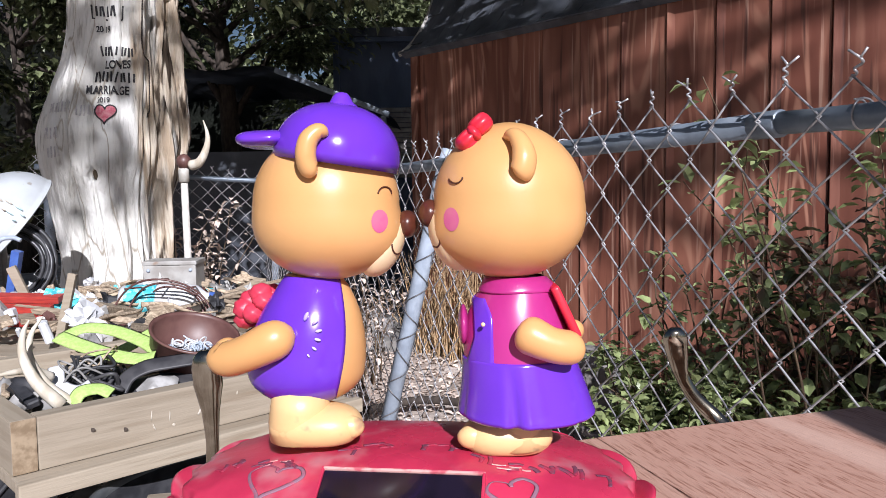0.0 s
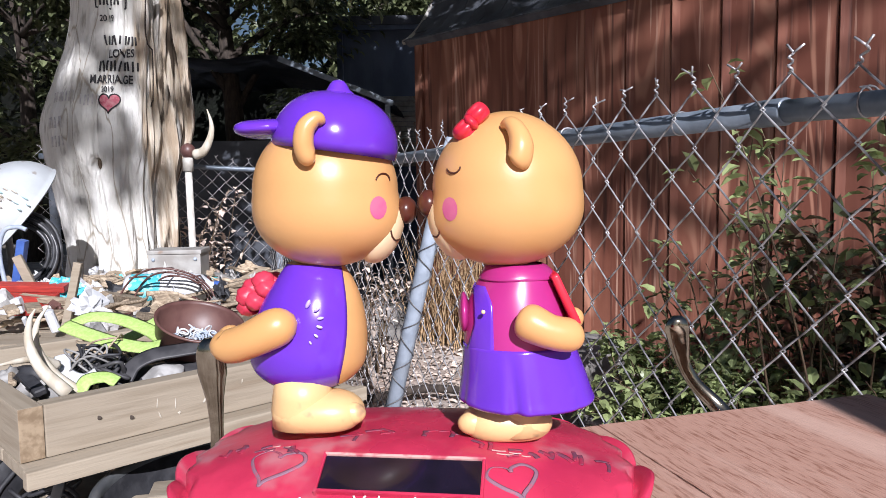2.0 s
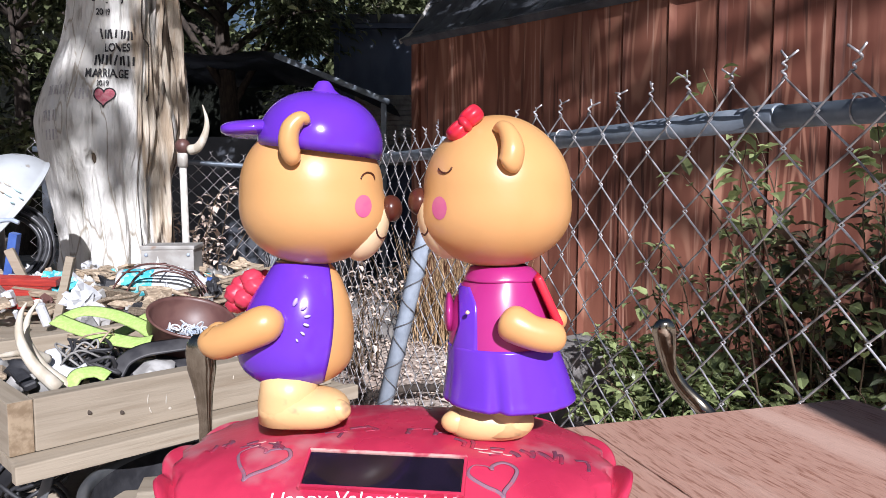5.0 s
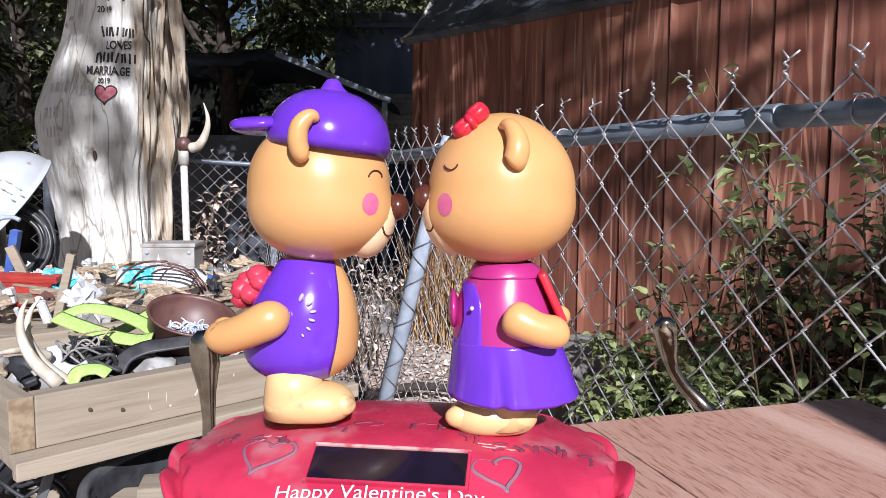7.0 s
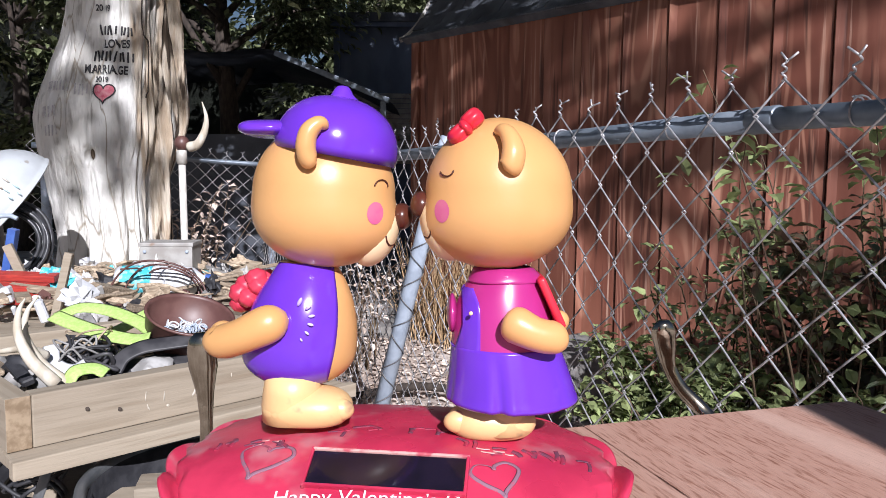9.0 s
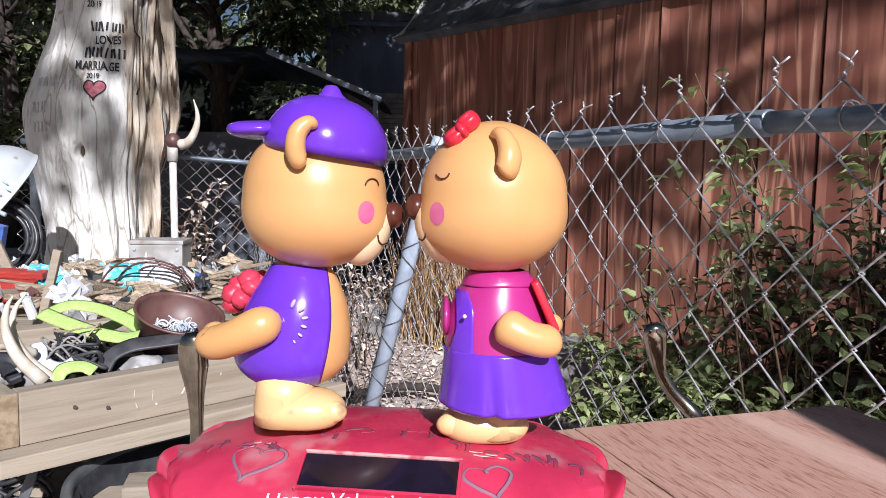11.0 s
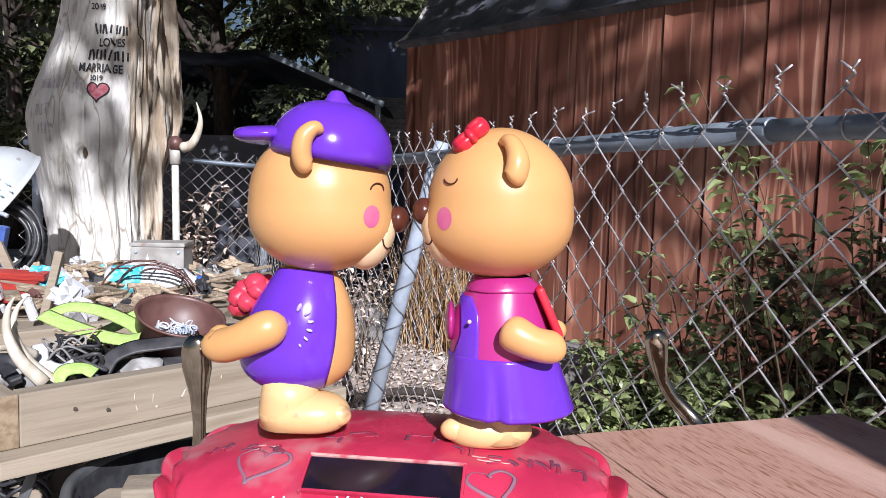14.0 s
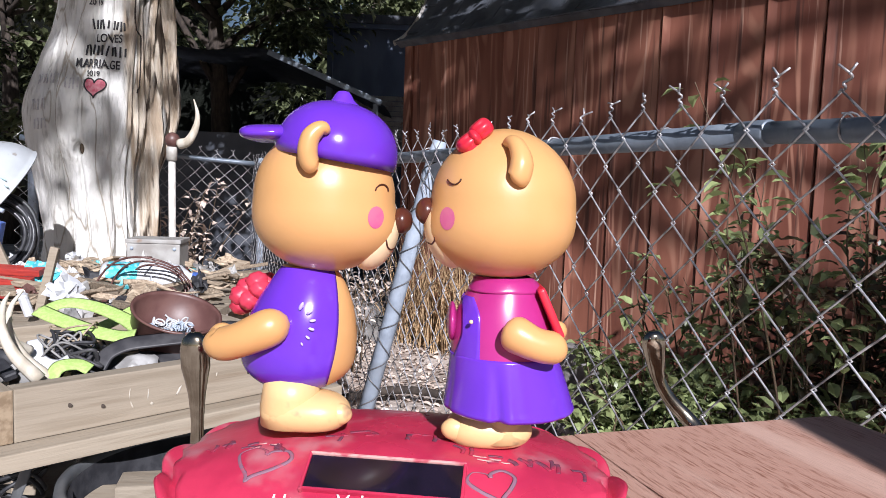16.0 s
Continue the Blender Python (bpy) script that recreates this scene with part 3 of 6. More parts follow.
def capsule_arm(pts, rad, y_sign, y0):
    bm = fresh()
    line = curve([side(u, v, y0 + y_sign * dy) for u, v, dy in pts], 22)
    k = len(line)
    rr = []
    for i in range(k):
        u = i / (k - 1) * (len(rad) - 1)
        a = int(min(u, len(rad) - 2))
        w = (rad[a] + (rad[a + 1] - rad[a]) * (u - a)) * K
        e = min(i, k - 1 - i)
        if e < 5:
            w *= (0.25, 0.62, 0.82, 0.93, 0.98)[e]
        rr.append(w)
    sweep(bm, line, rr, 20)
    return bm


def arc_paint(pivot, centre, r, a0, a1, width, surf, n=14):
    """A thin painted line that lies on the head."""
    bm = fresh()
    pts = []
    for i in range(n + 1):
        a = a0 + (a1 - a0) * i / n
        p = centre + Vector((r[0] * math.cos(a), 0, r[1] * math.sin(a)))
        pts.append(surf(p) - pivot)
    sweep(bm, pts, [(width * (0.5 + 0.5 * math.sin(math.pi * i / n)), width * 0.5) for i in range(n + 1)], 6)
    return bm


def head_skin(c, r, face):
    """The head's front surface at a point's x and z, and its shape for ball()."""
    def wide(z):
        return 1 + 0.04 * (1 - z * z) - 0.05 * max(z, 0) ** 2 + 0.17 * max(-z, 0) * (1 - z * z)

    def shape(v):
        z = v.z
        x = v.x * wide(z) * (1 + 0.22 * max(face * v.x, 0) * max(-z, 0))
        return Vector((x, v.y * wide(z), math.copysign(abs(z) ** (0.93 if z > 0 else 0.86), z)))

    def surf(p, lift=0.00014):
        d = Vector(((p.x - c.x) / r[0], 0, (p.z - c.z) / r[2]))
        z = math.copysign(min(abs(d.z), 0.999) ** (1 / (0.93 if d.z > 0 else 0.86)), d.z)
        x = d.x / wide(z) / (1 + 0.18 * max(face * d.x, 0) * max(-z, 0))
        y = math.sqrt(max(1 - z * z - x * x, 0.0)) * wide(z)
        return Vector((p.x, c.y - r[1] * y - lift, p.z))

    return shape, surf


def cheek_patch(pivot, c, rx, rz, surf):
    bm = fresh()
    rows = [[surf(c)]]
    for f in (0.4, 0.75, 1.0):
        rows.append([surf(c + Vector((rx * f * math.cos(a), 0, rz * f * math.sin(a)))) for a in [2 * math.pi * j / 20 for j in range(20)]])
    mid = bm.verts.new(rows[0][0] - pivot)
    loops = [[bm.verts.new(p - pivot) for p in row] for row in rows[1:]]
    for j in range(20):
        bm.faces.new((mid, loops[0][j], loops[0][(j + 1) % 20]))
        for a, b in zip(loops, loops[1:]):
            bm.faces.new((a[j], b[j], b[(j + 1) % 20], a[(j + 1) % 20]))
    bmesh.ops.recalc_face_normals(bm, faces=bm.faces)
    return bm


def muzzle(c, tilt, r):
    """An egg set into the face, and its near surface at a place of the side view."""
    bm = fresh()
    ball(bm, c, r, 32, 20, pose(0, 0, 0, 0, tilt, 0))
    ca, sa = math.cos(radians(tilt)), math.sin(radians(tilt))

    def near(p):
        dx, dz = p.x - c.x, p.z - c.z
        a, b = (dx * ca - dz * sa) / r[0], (dx * sa + dz * ca) / r[2]
        return Vector((p.x, c.y - r[1] * math.sqrt(max(0.04, 1 - a * a - b * b)), p.z))

    return bm, near


def ear(pivot, pts, rad, y, tilt, top=0.0):
    """A fat cupped ear that stands off the side of the head."""
    bm = fresh()
    line = curve([side(u, v, y) - pivot for u, v in pts], 28)
    k = len(line)
    size = []
    for i in range(k):
        f = i / (k - 1)
        line[i].y += top * (1 - f) - tilt * math.sin(math.pi * f)
        u = f * (len(rad) - 1)
        a = int(min(u, len(rad) - 2))
        w = (rad[a] + (rad[a + 1] - rad[a]) * (u - a)) * K
        e = min(i, k - 1 - i)
        size.append(w * ((0.3, 0.66, 0.85, 0.95)[e] if e < 4 else 1))
    sweep(bm, line, [(w * 1.15, w) for w in size], 18)
    return bm


def foot(v):
    """A rounded block with a flat sole."""
    return Vector((math.copysign(abs(v.x) ** 0.78, v.x), math.copysign(abs(v.y) ** 0.85, v.y), max(v.z, -0.72)))


def boy():
    y0 = 0.172
    pivot = Vector((-0.0351, y0, 1.0647)) - ORG
    c = side(567, 333, y0)
    r = (121 * K, 0.0132, 132 * K)
    shape, surf = head_skin(c, r, 1)
    bm = fresh()
    ball(bm, c - pivot, r, 56, 36, shape=shape)
    head = part("head", bm, M["fur"], toy, "tan bear head with closed eyes")
    head.location = pivot
    # cap worn backwards
    tilt = pose(0, 0, 0, 0, 7.5, 0)
    bm = fresh()
    cc = side(584, 251, y0) - pivot
    rx, rz = 109 * K, 90 * K
    rings = []
    for i in range(15):
        a = math.pi / 2 * i / 14
        s, h = math.cos(a) ** 0.86, math.sin(a)
        rings.append([bm.verts.new(cc + tilt @ Vector((rx * s * math.cos(t), 0.0137 * s * math.sin(t), rz * h))) for t in [2 * math.pi * j / 48 for j in range(48)]])
    low = [bm.verts.new(cc + tilt @ Vector((rx * 0.99 * math.cos(t), 0.0137 * 0.99 * math.sin(t), -0.0018))) for t in [2 * math.pi * j / 48 for j in range(48)]]
    inn = [bm.verts.new(cc + tilt @ Vector((rx * 0.9 * math.cos(t), 0.0137 * 0.9 * math.sin(t), -0.0012))) for t in [2 * math.pi * j / 48 for j in range(48)]]
    for a, b in zip([inn, low] + rings, [low] + rings):
        for j in range(48):
            bm.faces.new((a[j], a[(j + 1) % 48], b[(j + 1) % 48], b[j]))
    bmesh.ops.recalc_face_normals(bm, faces=bm.faces)
    part("cap", bm, M["purple"], head, "glossy purple cap worn backwards")
    bm = fresh()
    ball(bm, side(466, 223, y0) - pivot, (50 * K, 0.0092, 15 * K), 32, 16, pose(0, 0, 0, 0, -3, 0),
         lambda v: Vector((math.copysign(abs(v.x) ** 0.6, v.x), math.copysign(abs(v.y) ** 0.85, v.y), math.copysign(abs(v.z) ** 0.8, v.z) - 0.25 * v.y * v.y)))
    part("cap_bill", bm, M["purple"], head, "purple cap bill")
    bm = fresh()
    lathe(bm, [(34 * K, -6 * K), (28 * K, 2 * K), (20 * K, 9 * K), (15 * K, 18 * K), (10 * K, 24 * K), (0.2 * K, 26 * K)], 24, side(590, 166, y0) - pivot)
    part("cap_button", bm, M["purple"], head)
    bm = fresh()
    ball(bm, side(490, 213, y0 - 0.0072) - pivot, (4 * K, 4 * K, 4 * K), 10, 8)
    part("cap_rivet", bm, M["stitch"], head, "pale rivet on the cap")
    for s, yy in ((1, y0 - 0.0132), (-1, y0 + 0.0125)):
        part("ear", ear(pivot, [(566, 213), (551, 207), (535, 222), (530, 247), (535, 270), (546, 279)], [9, 12.5, 15.5, 16.5, 16, 13], yy, s * 0.0012), M["fur"], head)
    bm, near = muzzle(side(661, 399, y0) - pivot, 21, (38 * K, 0.0064, 62 * K))
    part("muzzle", bm, M["cream"], head, "cream muzzle")
    bm = fresh()
    ball(bm, side(705, 366, y0) - pivot, (20 * K, 0.0034, 24 * K), 20, 14)
    part("nose", bm, M["nose"], head, "brown nose")
    bm = fresh()
    sweep(bm, [near(p - pivot) for p in curve([side(u, v, y0) for u, v in ((682, 398), (684, 409), (689, 416), (695, 415))], 14)], 0.00019, 6)
    part("mouth", bm, M["dark_line"], head)
    for flip in (1, -1):
        for name, bm in (("eye", arc_paint(pivot, side(666, 316, y0 - 0.0065), (10 * K, 13 * K), 0.1, math.pi * 0.95, 0.0003, surf)),
                         ("cheek", cheek_patch(pivot, side(658, 361, y0 - 0.0080), 12.5 * K, 19 * K, surf))):
            if flip < 0:
                for v in bm.verts:
                    v.co.y = -v.co.y
            part(name, bm, M["dark_line"] if name == "eye" else M["cheek"], head, "pink painted cheek" if name == "cheek" else "closed eye line")
    # body
    rows = fine([(455, 500, 592), (478, 485, 611), (520, 459, 629), (562, 443, 637), (600, 435, 638), (630, 440, 632), (652, 460, 612), (668, 490, 580)])
    part("belly", loft(rows, y0, grow=0.975), M["fur"], toy)
    bm = fresh()
    rings = []
    for v, l, rr in rows[:-2]:
        a, b = side(l, v, y0), side(rr, v, y0)
        mid, rx = (a + b) / 2, (b - a).length / 2 * 1.01
        edge = side(603 - 20 * ((v - 550) / 105) ** 2, v, y0 - 0.006).x
        t0 = math.acos(max(-0.9, min(0.95, (edge - mid.x) / rx)))
        ts = [t0 + (2 * math.pi - 2 * t0) * j / 60 for j in range(61)]
        rings.append([bm.verts.new((mid.x + rx * q * math.cos(t), mid.y + rx * q * 0.95 * math.sin(t), mid.z)) for t, q in [(t0, 0.97)] + [(t, 1) for t in ts] + [(ts[-1], 0.97)]])
    for a, b in zip(rings, rings[1:]):
        for j in range(len(a) - 1):
            bm.faces.new((a[j], b[j], b[j + 1], a[j + 1]))
    part("vest", bm, M["purple"], toy, "glossy purple vest open over the belly")
    for s, pts in ((-1, [(512, 552, 0.0108), (470, 570, 0.0115), (430, 588, 0.011), (396, 596, 0.009), (381, 574, 0.0075)]),
                   (1, [(512, 552, 0.0108), (470, 570, 0.0115), (430, 588, 0.0095), (404, 590, 0.006), (392, 566, 0.004)])):
        part("arm", capsule_arm(pts, [33, 33, 30, 30, 27], s, y0), M["fur"], toy)
    # stitched puffs round the armhole, their sun highlights painted as pale lilac
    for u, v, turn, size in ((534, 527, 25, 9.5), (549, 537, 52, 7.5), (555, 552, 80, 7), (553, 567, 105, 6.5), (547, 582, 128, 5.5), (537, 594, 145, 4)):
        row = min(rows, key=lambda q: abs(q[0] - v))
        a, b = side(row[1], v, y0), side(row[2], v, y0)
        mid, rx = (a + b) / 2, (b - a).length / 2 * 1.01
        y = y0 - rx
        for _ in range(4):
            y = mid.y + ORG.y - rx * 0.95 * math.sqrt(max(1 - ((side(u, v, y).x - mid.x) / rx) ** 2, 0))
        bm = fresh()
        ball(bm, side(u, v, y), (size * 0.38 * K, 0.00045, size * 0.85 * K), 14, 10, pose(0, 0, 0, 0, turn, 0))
        part("stitch", bm, M["stitch"], toy, "stitch with its highlight painted pale")
    # red blooms held behind the back
    bm = fresh()
    for i, (u, v, dy) in enumerate(((477, 488, 0.006), (458, 487, 0.004), (441, 498, 0.005), (430, 512, 0.004), (431, 528, 0.005), (450, 510, 0.008), (463, 500, 0.003), (445, 520, 0.003))):
        ball(bm, side(u, v, y0 + dy), (21 * K, 0.0027, 19 * K), 20, 14, None, lambda q: q * (1 + 0.10 * math.sin(q.x * 6 + i) * math.sin(q.z * 7)))
    part("bouquet", bm, M["rose"], toy, "red plastic bunch of flowers held behind the back")
    # legs and feet
    for s in (-1, 1):
        y1 = y0 + s * 0.0047
        bm = fresh()
        sweep(bm, [side(525, 650, y1), side(522, 683, y1), side(520, 706, y1), side(520, 734, y1)], [48 * K, 51 * K, 52 * K, 50 * K], 24)
        ball(bm, side(549, 712, y1), (80 * K, 0.0062, 38 * K), 36, 22, None, foot)
        for k in range(3):
            ball(bm, side(604, 717, y1 + (k - 1) * 0.0025), (27 * K, 0.0021, 20 * K), 16, 12)
        part("leg", bm, M["foot"], toy, "pale worn leg and foot")
    return head, pivot


def girl():
    y0 = 0.168
    pivot = Vector((0.0112, y0, 1.0734)) - ORG
    c = side(889, 335, y0)
    r = (122 * K, 0.0130, 131 * K)
    shape, surf = head_skin(c, r, -1)
    bm = fresh()
    ball(bm, c - pivot, r, 56, 36, shape=shape)
    head = part("head", bm, M["fur"], toy, "tan bear head with a red bow")
    head.location = pivot
    for s, yy in ((1, y0 - 0.0130), (-1, y0 + 0.0125)):
        part("ear", ear(pivot, [(890, 222), (905, 220), (915, 238), (918, 262), (913, 284), (905, 294)], [8, 11.5, 14.5, 17.5, 17.5, 14], yy, s * 0.0022, s * 0.0050), M["fur"], head)
    bm = fresh()
    m = pose(0, 0, 0, 0, -42, 0)
    for dx in (-17, 17):
        ball(bm, side(834 + dx * 0.66, 216 - dx * 0.75, y0 - 0.0040) - pivot, (21 * K, 0.0038, 17 * K), 20, 14, m,
             lambda v: Vector((math.copysign(abs(v.x) ** 0.7, v.x), v.y * (1 + 0.12 * math.cos(v.z * 9)), math.copysign(abs(v.z) ** 0.7, v.z))))
    ball(bm, side(834, 216, y0 - 0.0062) - pivot, (9 * K, 0.0024, 15 * K), 14, 10, m)
    part("bow", bm, M["red"], head, "glossy red bow")
    bm, near = muzzle(side(790, 391, y0) - pivot, -19, (38 * K, 0.0064, 62 * K))
    part("muzzle", bm, M["cream"], head, "cream muzzle")
    bm = fresh()
    ball(bm, side(753, 351, y0) - pivot, (20 * K, 0.0034, 24 * K), 20, 14)
    part("nose", bm, M["nose"], head, "brown nose")
    bm = fresh()
    sweep(bm, [near(p - pivot) for p in curve([side(u, v, y0) for u, v in ((770, 389), (768, 400), (763, 407), (757, 406))], 14)], 0.00019, 6)
    part("mouth", bm, M["dark_line"], head)
    for flip in (1, -1):
        for name, bm in (("eye", arc_paint(pivot, side(798, 291, y0), (11 * K, 11 * K), math.pi * 1.1, math.pi * 1.95, 0.0003, surf)),
                         ("cheek", cheek_patch(pivot, side(788, 360, y0), 12 * K, 19 * K, surf))):
            if flip < 0:
                for v in bm.verts:
                    v.co.y = -v.co.y
            part(name, bm, M["dark_line"] if name == "eye" else M["cheek"], head, "pink painted cheek" if name == "cheek" else "closed eye line")
    rows = fine([(466, 840, 948), (482, 834, 957), (510, 818, 966), (550, 806, 978), (590, 803, 989), (604, 803, 992)], 22)
    part("collar", loft(fine([(463, 847, 941), (468, 840, 949), (477, 834, 957), (486, 829, 961), (489, 833, 957)], 12), y0, n=60, deep=0.93, caps=False, wave=lambda t, k: k * 0.045 * math.cos(3 * t + 0.9)), M["pink"], toy, "pink round collar")
    bm = loft(rows, y0, n=48, deep=0.9)
    part("bodice", bm, M["pink"], toy, "pink blouse under purple straps")
    for flip in (1, -1):
        bm = fresh()
        loops = []
        for v, l, rr in [q for q in rows if q[0] > 492]:
            a, b = side(l, v, y0), side(rr, v, y0)
            mid, rx = (a + b) / 2, (b - a).length / 2
            x0, x1 = side(822 - max(v - 560, 0) * 0.3, v, y0 - 0.005).x, side(853 - max(525 - v, 0) * 0.4, v, y0 - 0.007).x
            t0, t1 = [math.acos(max(-0.99, min(0.99, (x - mid.x) / rx))) for x in (x0, x1)]
            loops.append([bm.verts.new((mid.x + rx * q * math.cos(t), mid.y - flip * rx * q * 0.9 * math.sin(t), mid.z)) for t, q in [(t0, 0.97)] + [(t0 + (t1 - t0) * j / 8, 1.025) for j in range(9)] + [(t1, 0.97)]])
        for a, b in zip(loops, loops[1:]):
            for j in range(len(a) - 1):
                bm.faces.new((a[j], a[j + 1], b[j + 1], b[j]))
        bmesh.ops.recalc_face_normals(bm, faces=bm.faces)
        part("strap", bm, M["purple"], toy, "purple dress strap")
        bm = fresh()
        q = side(836, 545, y0 - flip * 0.0072)
        ball(bm, q + Vector((0, -flip * 0.0008, 0)), (3.6 * K, 0.0005, 3.6 * K), 12, 8)
        part("button", bm, M["cream"], toy, "small gold button")
    rows = fine([(597, 801, 990), (618, 800, 999), (648, 797, 1010), (676, 793, 1019), (690, 791, 1024), (696, 796, 1019)], 24)

    def fold(t, k):
        dents = ((0.6, 0.04), (1.5, 0.05), (2.5, 0.04), (3.5, 0.03), (4.47, 0.085), (5.5, 0.02))
        ridges = ((4.33, 0.018), (4.66, 0.03))
        return k ** 0.8 * (0.006 * math.cos(3 * t) - sum(h * math.exp(-((t - q) / 0.075) ** 2) for q, h in dents) + sum(h * math.exp(-((t - q) / 0.07) ** 2) for q, h in ridges))

    part("skirt", loft(rows, y0, n=140, deep=0.92, wave=fold), M["purple"], toy, "glossy purple flared skirt with soft folds")
    for s, pts in ((-1, [(896, 556, 0.0095), (920, 568, 0.0108), (950, 582, 0.0112), (980, 588, 0.0105), (1000, 584, 0.009)]),
                   (1, [(896, 552, 0.0095), (930, 562, 0.0105), (965, 566, 0.0085), (990, 562, 0.006), (996, 546, 0.004)])):
        part("arm", capsule_arm(pts, [31, 31, 28, 28, 26] if s < 0 else [31, 28, 24, 20, 17], s, y0), M["fur"], toy)
    bm = fresh()
    m = Matrix.Translation(side(972, 520, y0)) @ pose(0, 0, 0, 0, -25, 0)
    box(bm, (0.0016, 0.0125, 0.0105), m, 0.0006)
    part("heart_gift", bm, M["red"], toy, "red plastic gift held behind the back")
    bm = fresh()
    ball(bm, side(803, 545, y0), (9 * K, 0.005, 34 * K), 16, 12)
    part("ruffle", bm, M["pink"], toy)
    for s in (-1, 1):
        y1 = y0 + 0.0026 + s * 0.0042
        bm = fresh()
        sweep(bm, [side(890, 680, y1), side(896, 722, y1), side(898, 750, y1)], [44 * K, 46 * K, 50 * K], 24)
        ball(bm, side(874, 735, y1), (78 * K, 0.0055, 36 * K), 36, 22, None, foot)
        for k in range(3):
            ball(bm, side(815, 738, y1 + (k - 1) * 0.0024), (26 * K, 0.0020, 20 * K), 16, 12)
        part("leg", bm, M["foot"], toy, "pale worn leg and foot")
    return head, pivot


boy_head, boy_pivot = boy()
girl_head, girl_pivot = girl()


# ---------------------------------------------------------------- shed
WALL_A, ALONG, INWARD = Vector((-0.19, 5.6, 0)), Vector((0.70, -0.714, 0)), Vector((0.714, 0.70, 0))


def on_wall(s, d, z):
    return WALL_A + ALONG * s + INWARD * d + Vector((0, 0, z))


def frame_at(p, x, y):
    z = Vector((0, 0, 1))
    m = Matrix((x, y, z)).transposed().to_4x4()
    return Matrix.Translation(p) @ m


def shed():
    t = tagged(empty("shed"), "red-brown board-sided shed with a flared blue-grey roof", "shed")
    bm = fresh()
    length, h = 5.6, 2.2
    box(bm, (length, 0.1, h), frame_at(on_wall(length / 2, 0.075, h / 2), ALONG, INWARD))
    box(bm, (0.1, 3.0, h), frame_at(on_wall(0.07, 1.6, h / 2), ALONG, INWARD))
    box(bm, (0.1, 3.0, h), frame_at(on_wall(length - 0.05, 1.6, h / 2), ALONG, INWARD))
    box(bm, (length, 0.1, h), frame_at(on_wall(length / 2, 3.1, h / 2), ALONG, INWARD))
    part("wall", bm, M["siding"], t, smooth=False)
    # boards with open grooves; each has a proud, sloping lip along the joint
    pitch = 0.2832
    for k in range(-1, 19):
        s0, s1 = max(0.055 + k * pitch, 0.03) + 0.004, 0.055 + (k + 1) * pitch - 0.005
        bm = fresh()
        lip = 0.044 if k >= 0 else 0.005
        outline = [(s0, 0.024), (s0, -0.011), (s0 + 0.004, -0.013), (s0 + lip, 0.0), (s1 - 0.003, 0.0), (s1, 0.004), (s1, 0.024)]
        ends = [[bm.verts.new(on_wall(u, d, z)) for u, d in outline] for z in (0.05, h)]
        for i in range(len(outline)):
            j = (i + 1) % len(outline)
            bm.faces.new((ends[0][i], ends[0][j], ends[1][j], ends[1][i]))
        bm.faces.new(ends[0])
        bm.faces.new(ends[1])
        bmesh.ops.recalc_face_normals(bm, faces=bm.faces)
        part("board", bm, M["siding"], t, smooth=False)
    bm = fresh()
    box(bm, (0.07, 0.03, h - 0.02), frame_at(on_wall(-0.01, -0.004, h / 2), ALONG, INWARD), 0.004, 1)
    part("corner_board", bm, M["siding"], t, smooth=False)
    # flared roof in overlapping courses
    prof = [(d + 0.105, z + 0.024) for d, z in ((-0.17, 2.13), (-0.12, 2.155), (-0.05, 2.21), (0.04, 2.31), (0.13, 2.45), (0.22, 2.64), (0.31, 2.86), (0.40, 3.1), (0.49, 3.35))]
    bm = fresh()
    line = prof + [(1.7, 3.8), (3.3, 2.1), (3.25, 2.07), (1.7, 3.7)] + [(a + 0.05, b - 0.03) for a, b in prof[::-1]]
    ends = [[bm.verts.new(on_wall(s, a, b)) for a, b in line] for s in (-0.1, length)]
    for i in range(len(line)):
        k = (i + 1) % len(line)
        bm.faces.new((ends[0][i], ends[1][i], ends[1][k], ends[0][k]))
    for e in ends:
        bmesh.ops.triangle_fill(bm, edges=[bm.edges.get((e[i], e[(i + 1) % len(e)])) for i in range(len(e))], use_beauty=True)
    bmesh.ops.recalc_face_normals(bm, faces=bm.faces)
    roof = part("roof", bm, M["shingle"], t, "weathered blue-grey felt roof", smooth=False)
    for i, (a, b) in enumerate(zip(prof, prof[1:])):
        n = 20
        for j in range(n):
            s0 = -0.1 + (j + 0.5 * (i % 2)) * 0.285
            mid = on_wall(s0 + 0.14, (a[0] + b[0]) / 2 - 0.012, (a[1] + b[1]) / 2 + 0.004)
            up = (INWARD * (b[0] - a[0]) + Vector((0, 0, b[1] - a[1])))
            ln = up.length
            up.normalize()
            m = Matrix((ALONG, up, ALONG.cross(up))).transposed().to_4x4()
            bm = fresh()
            box(bm, (0.278, ln * 1.03, 0.008), Matrix.Translation(mid) @ m @ pose(0, 0, 0, 1.5))
            part("shingle", bm, M["shingle"], roof, smooth=False)
    # drip edge along the rake
    bm = fresh()
    sweep(bm, curve([on_wall(-0.115, a, b) for a, b in prof], 20), [(0.012, 0.022)] * 21, 6)
    part("rake_trim", bm, M["grey_metal"], t, "weathered grey metal drip edge")


shed()


# ---------------------------------------------------------------- chain link fence
POST = Vector((-0.024, 2.271, 0))
RUN = Vector((0.382, -0.924, 0)).normalized()


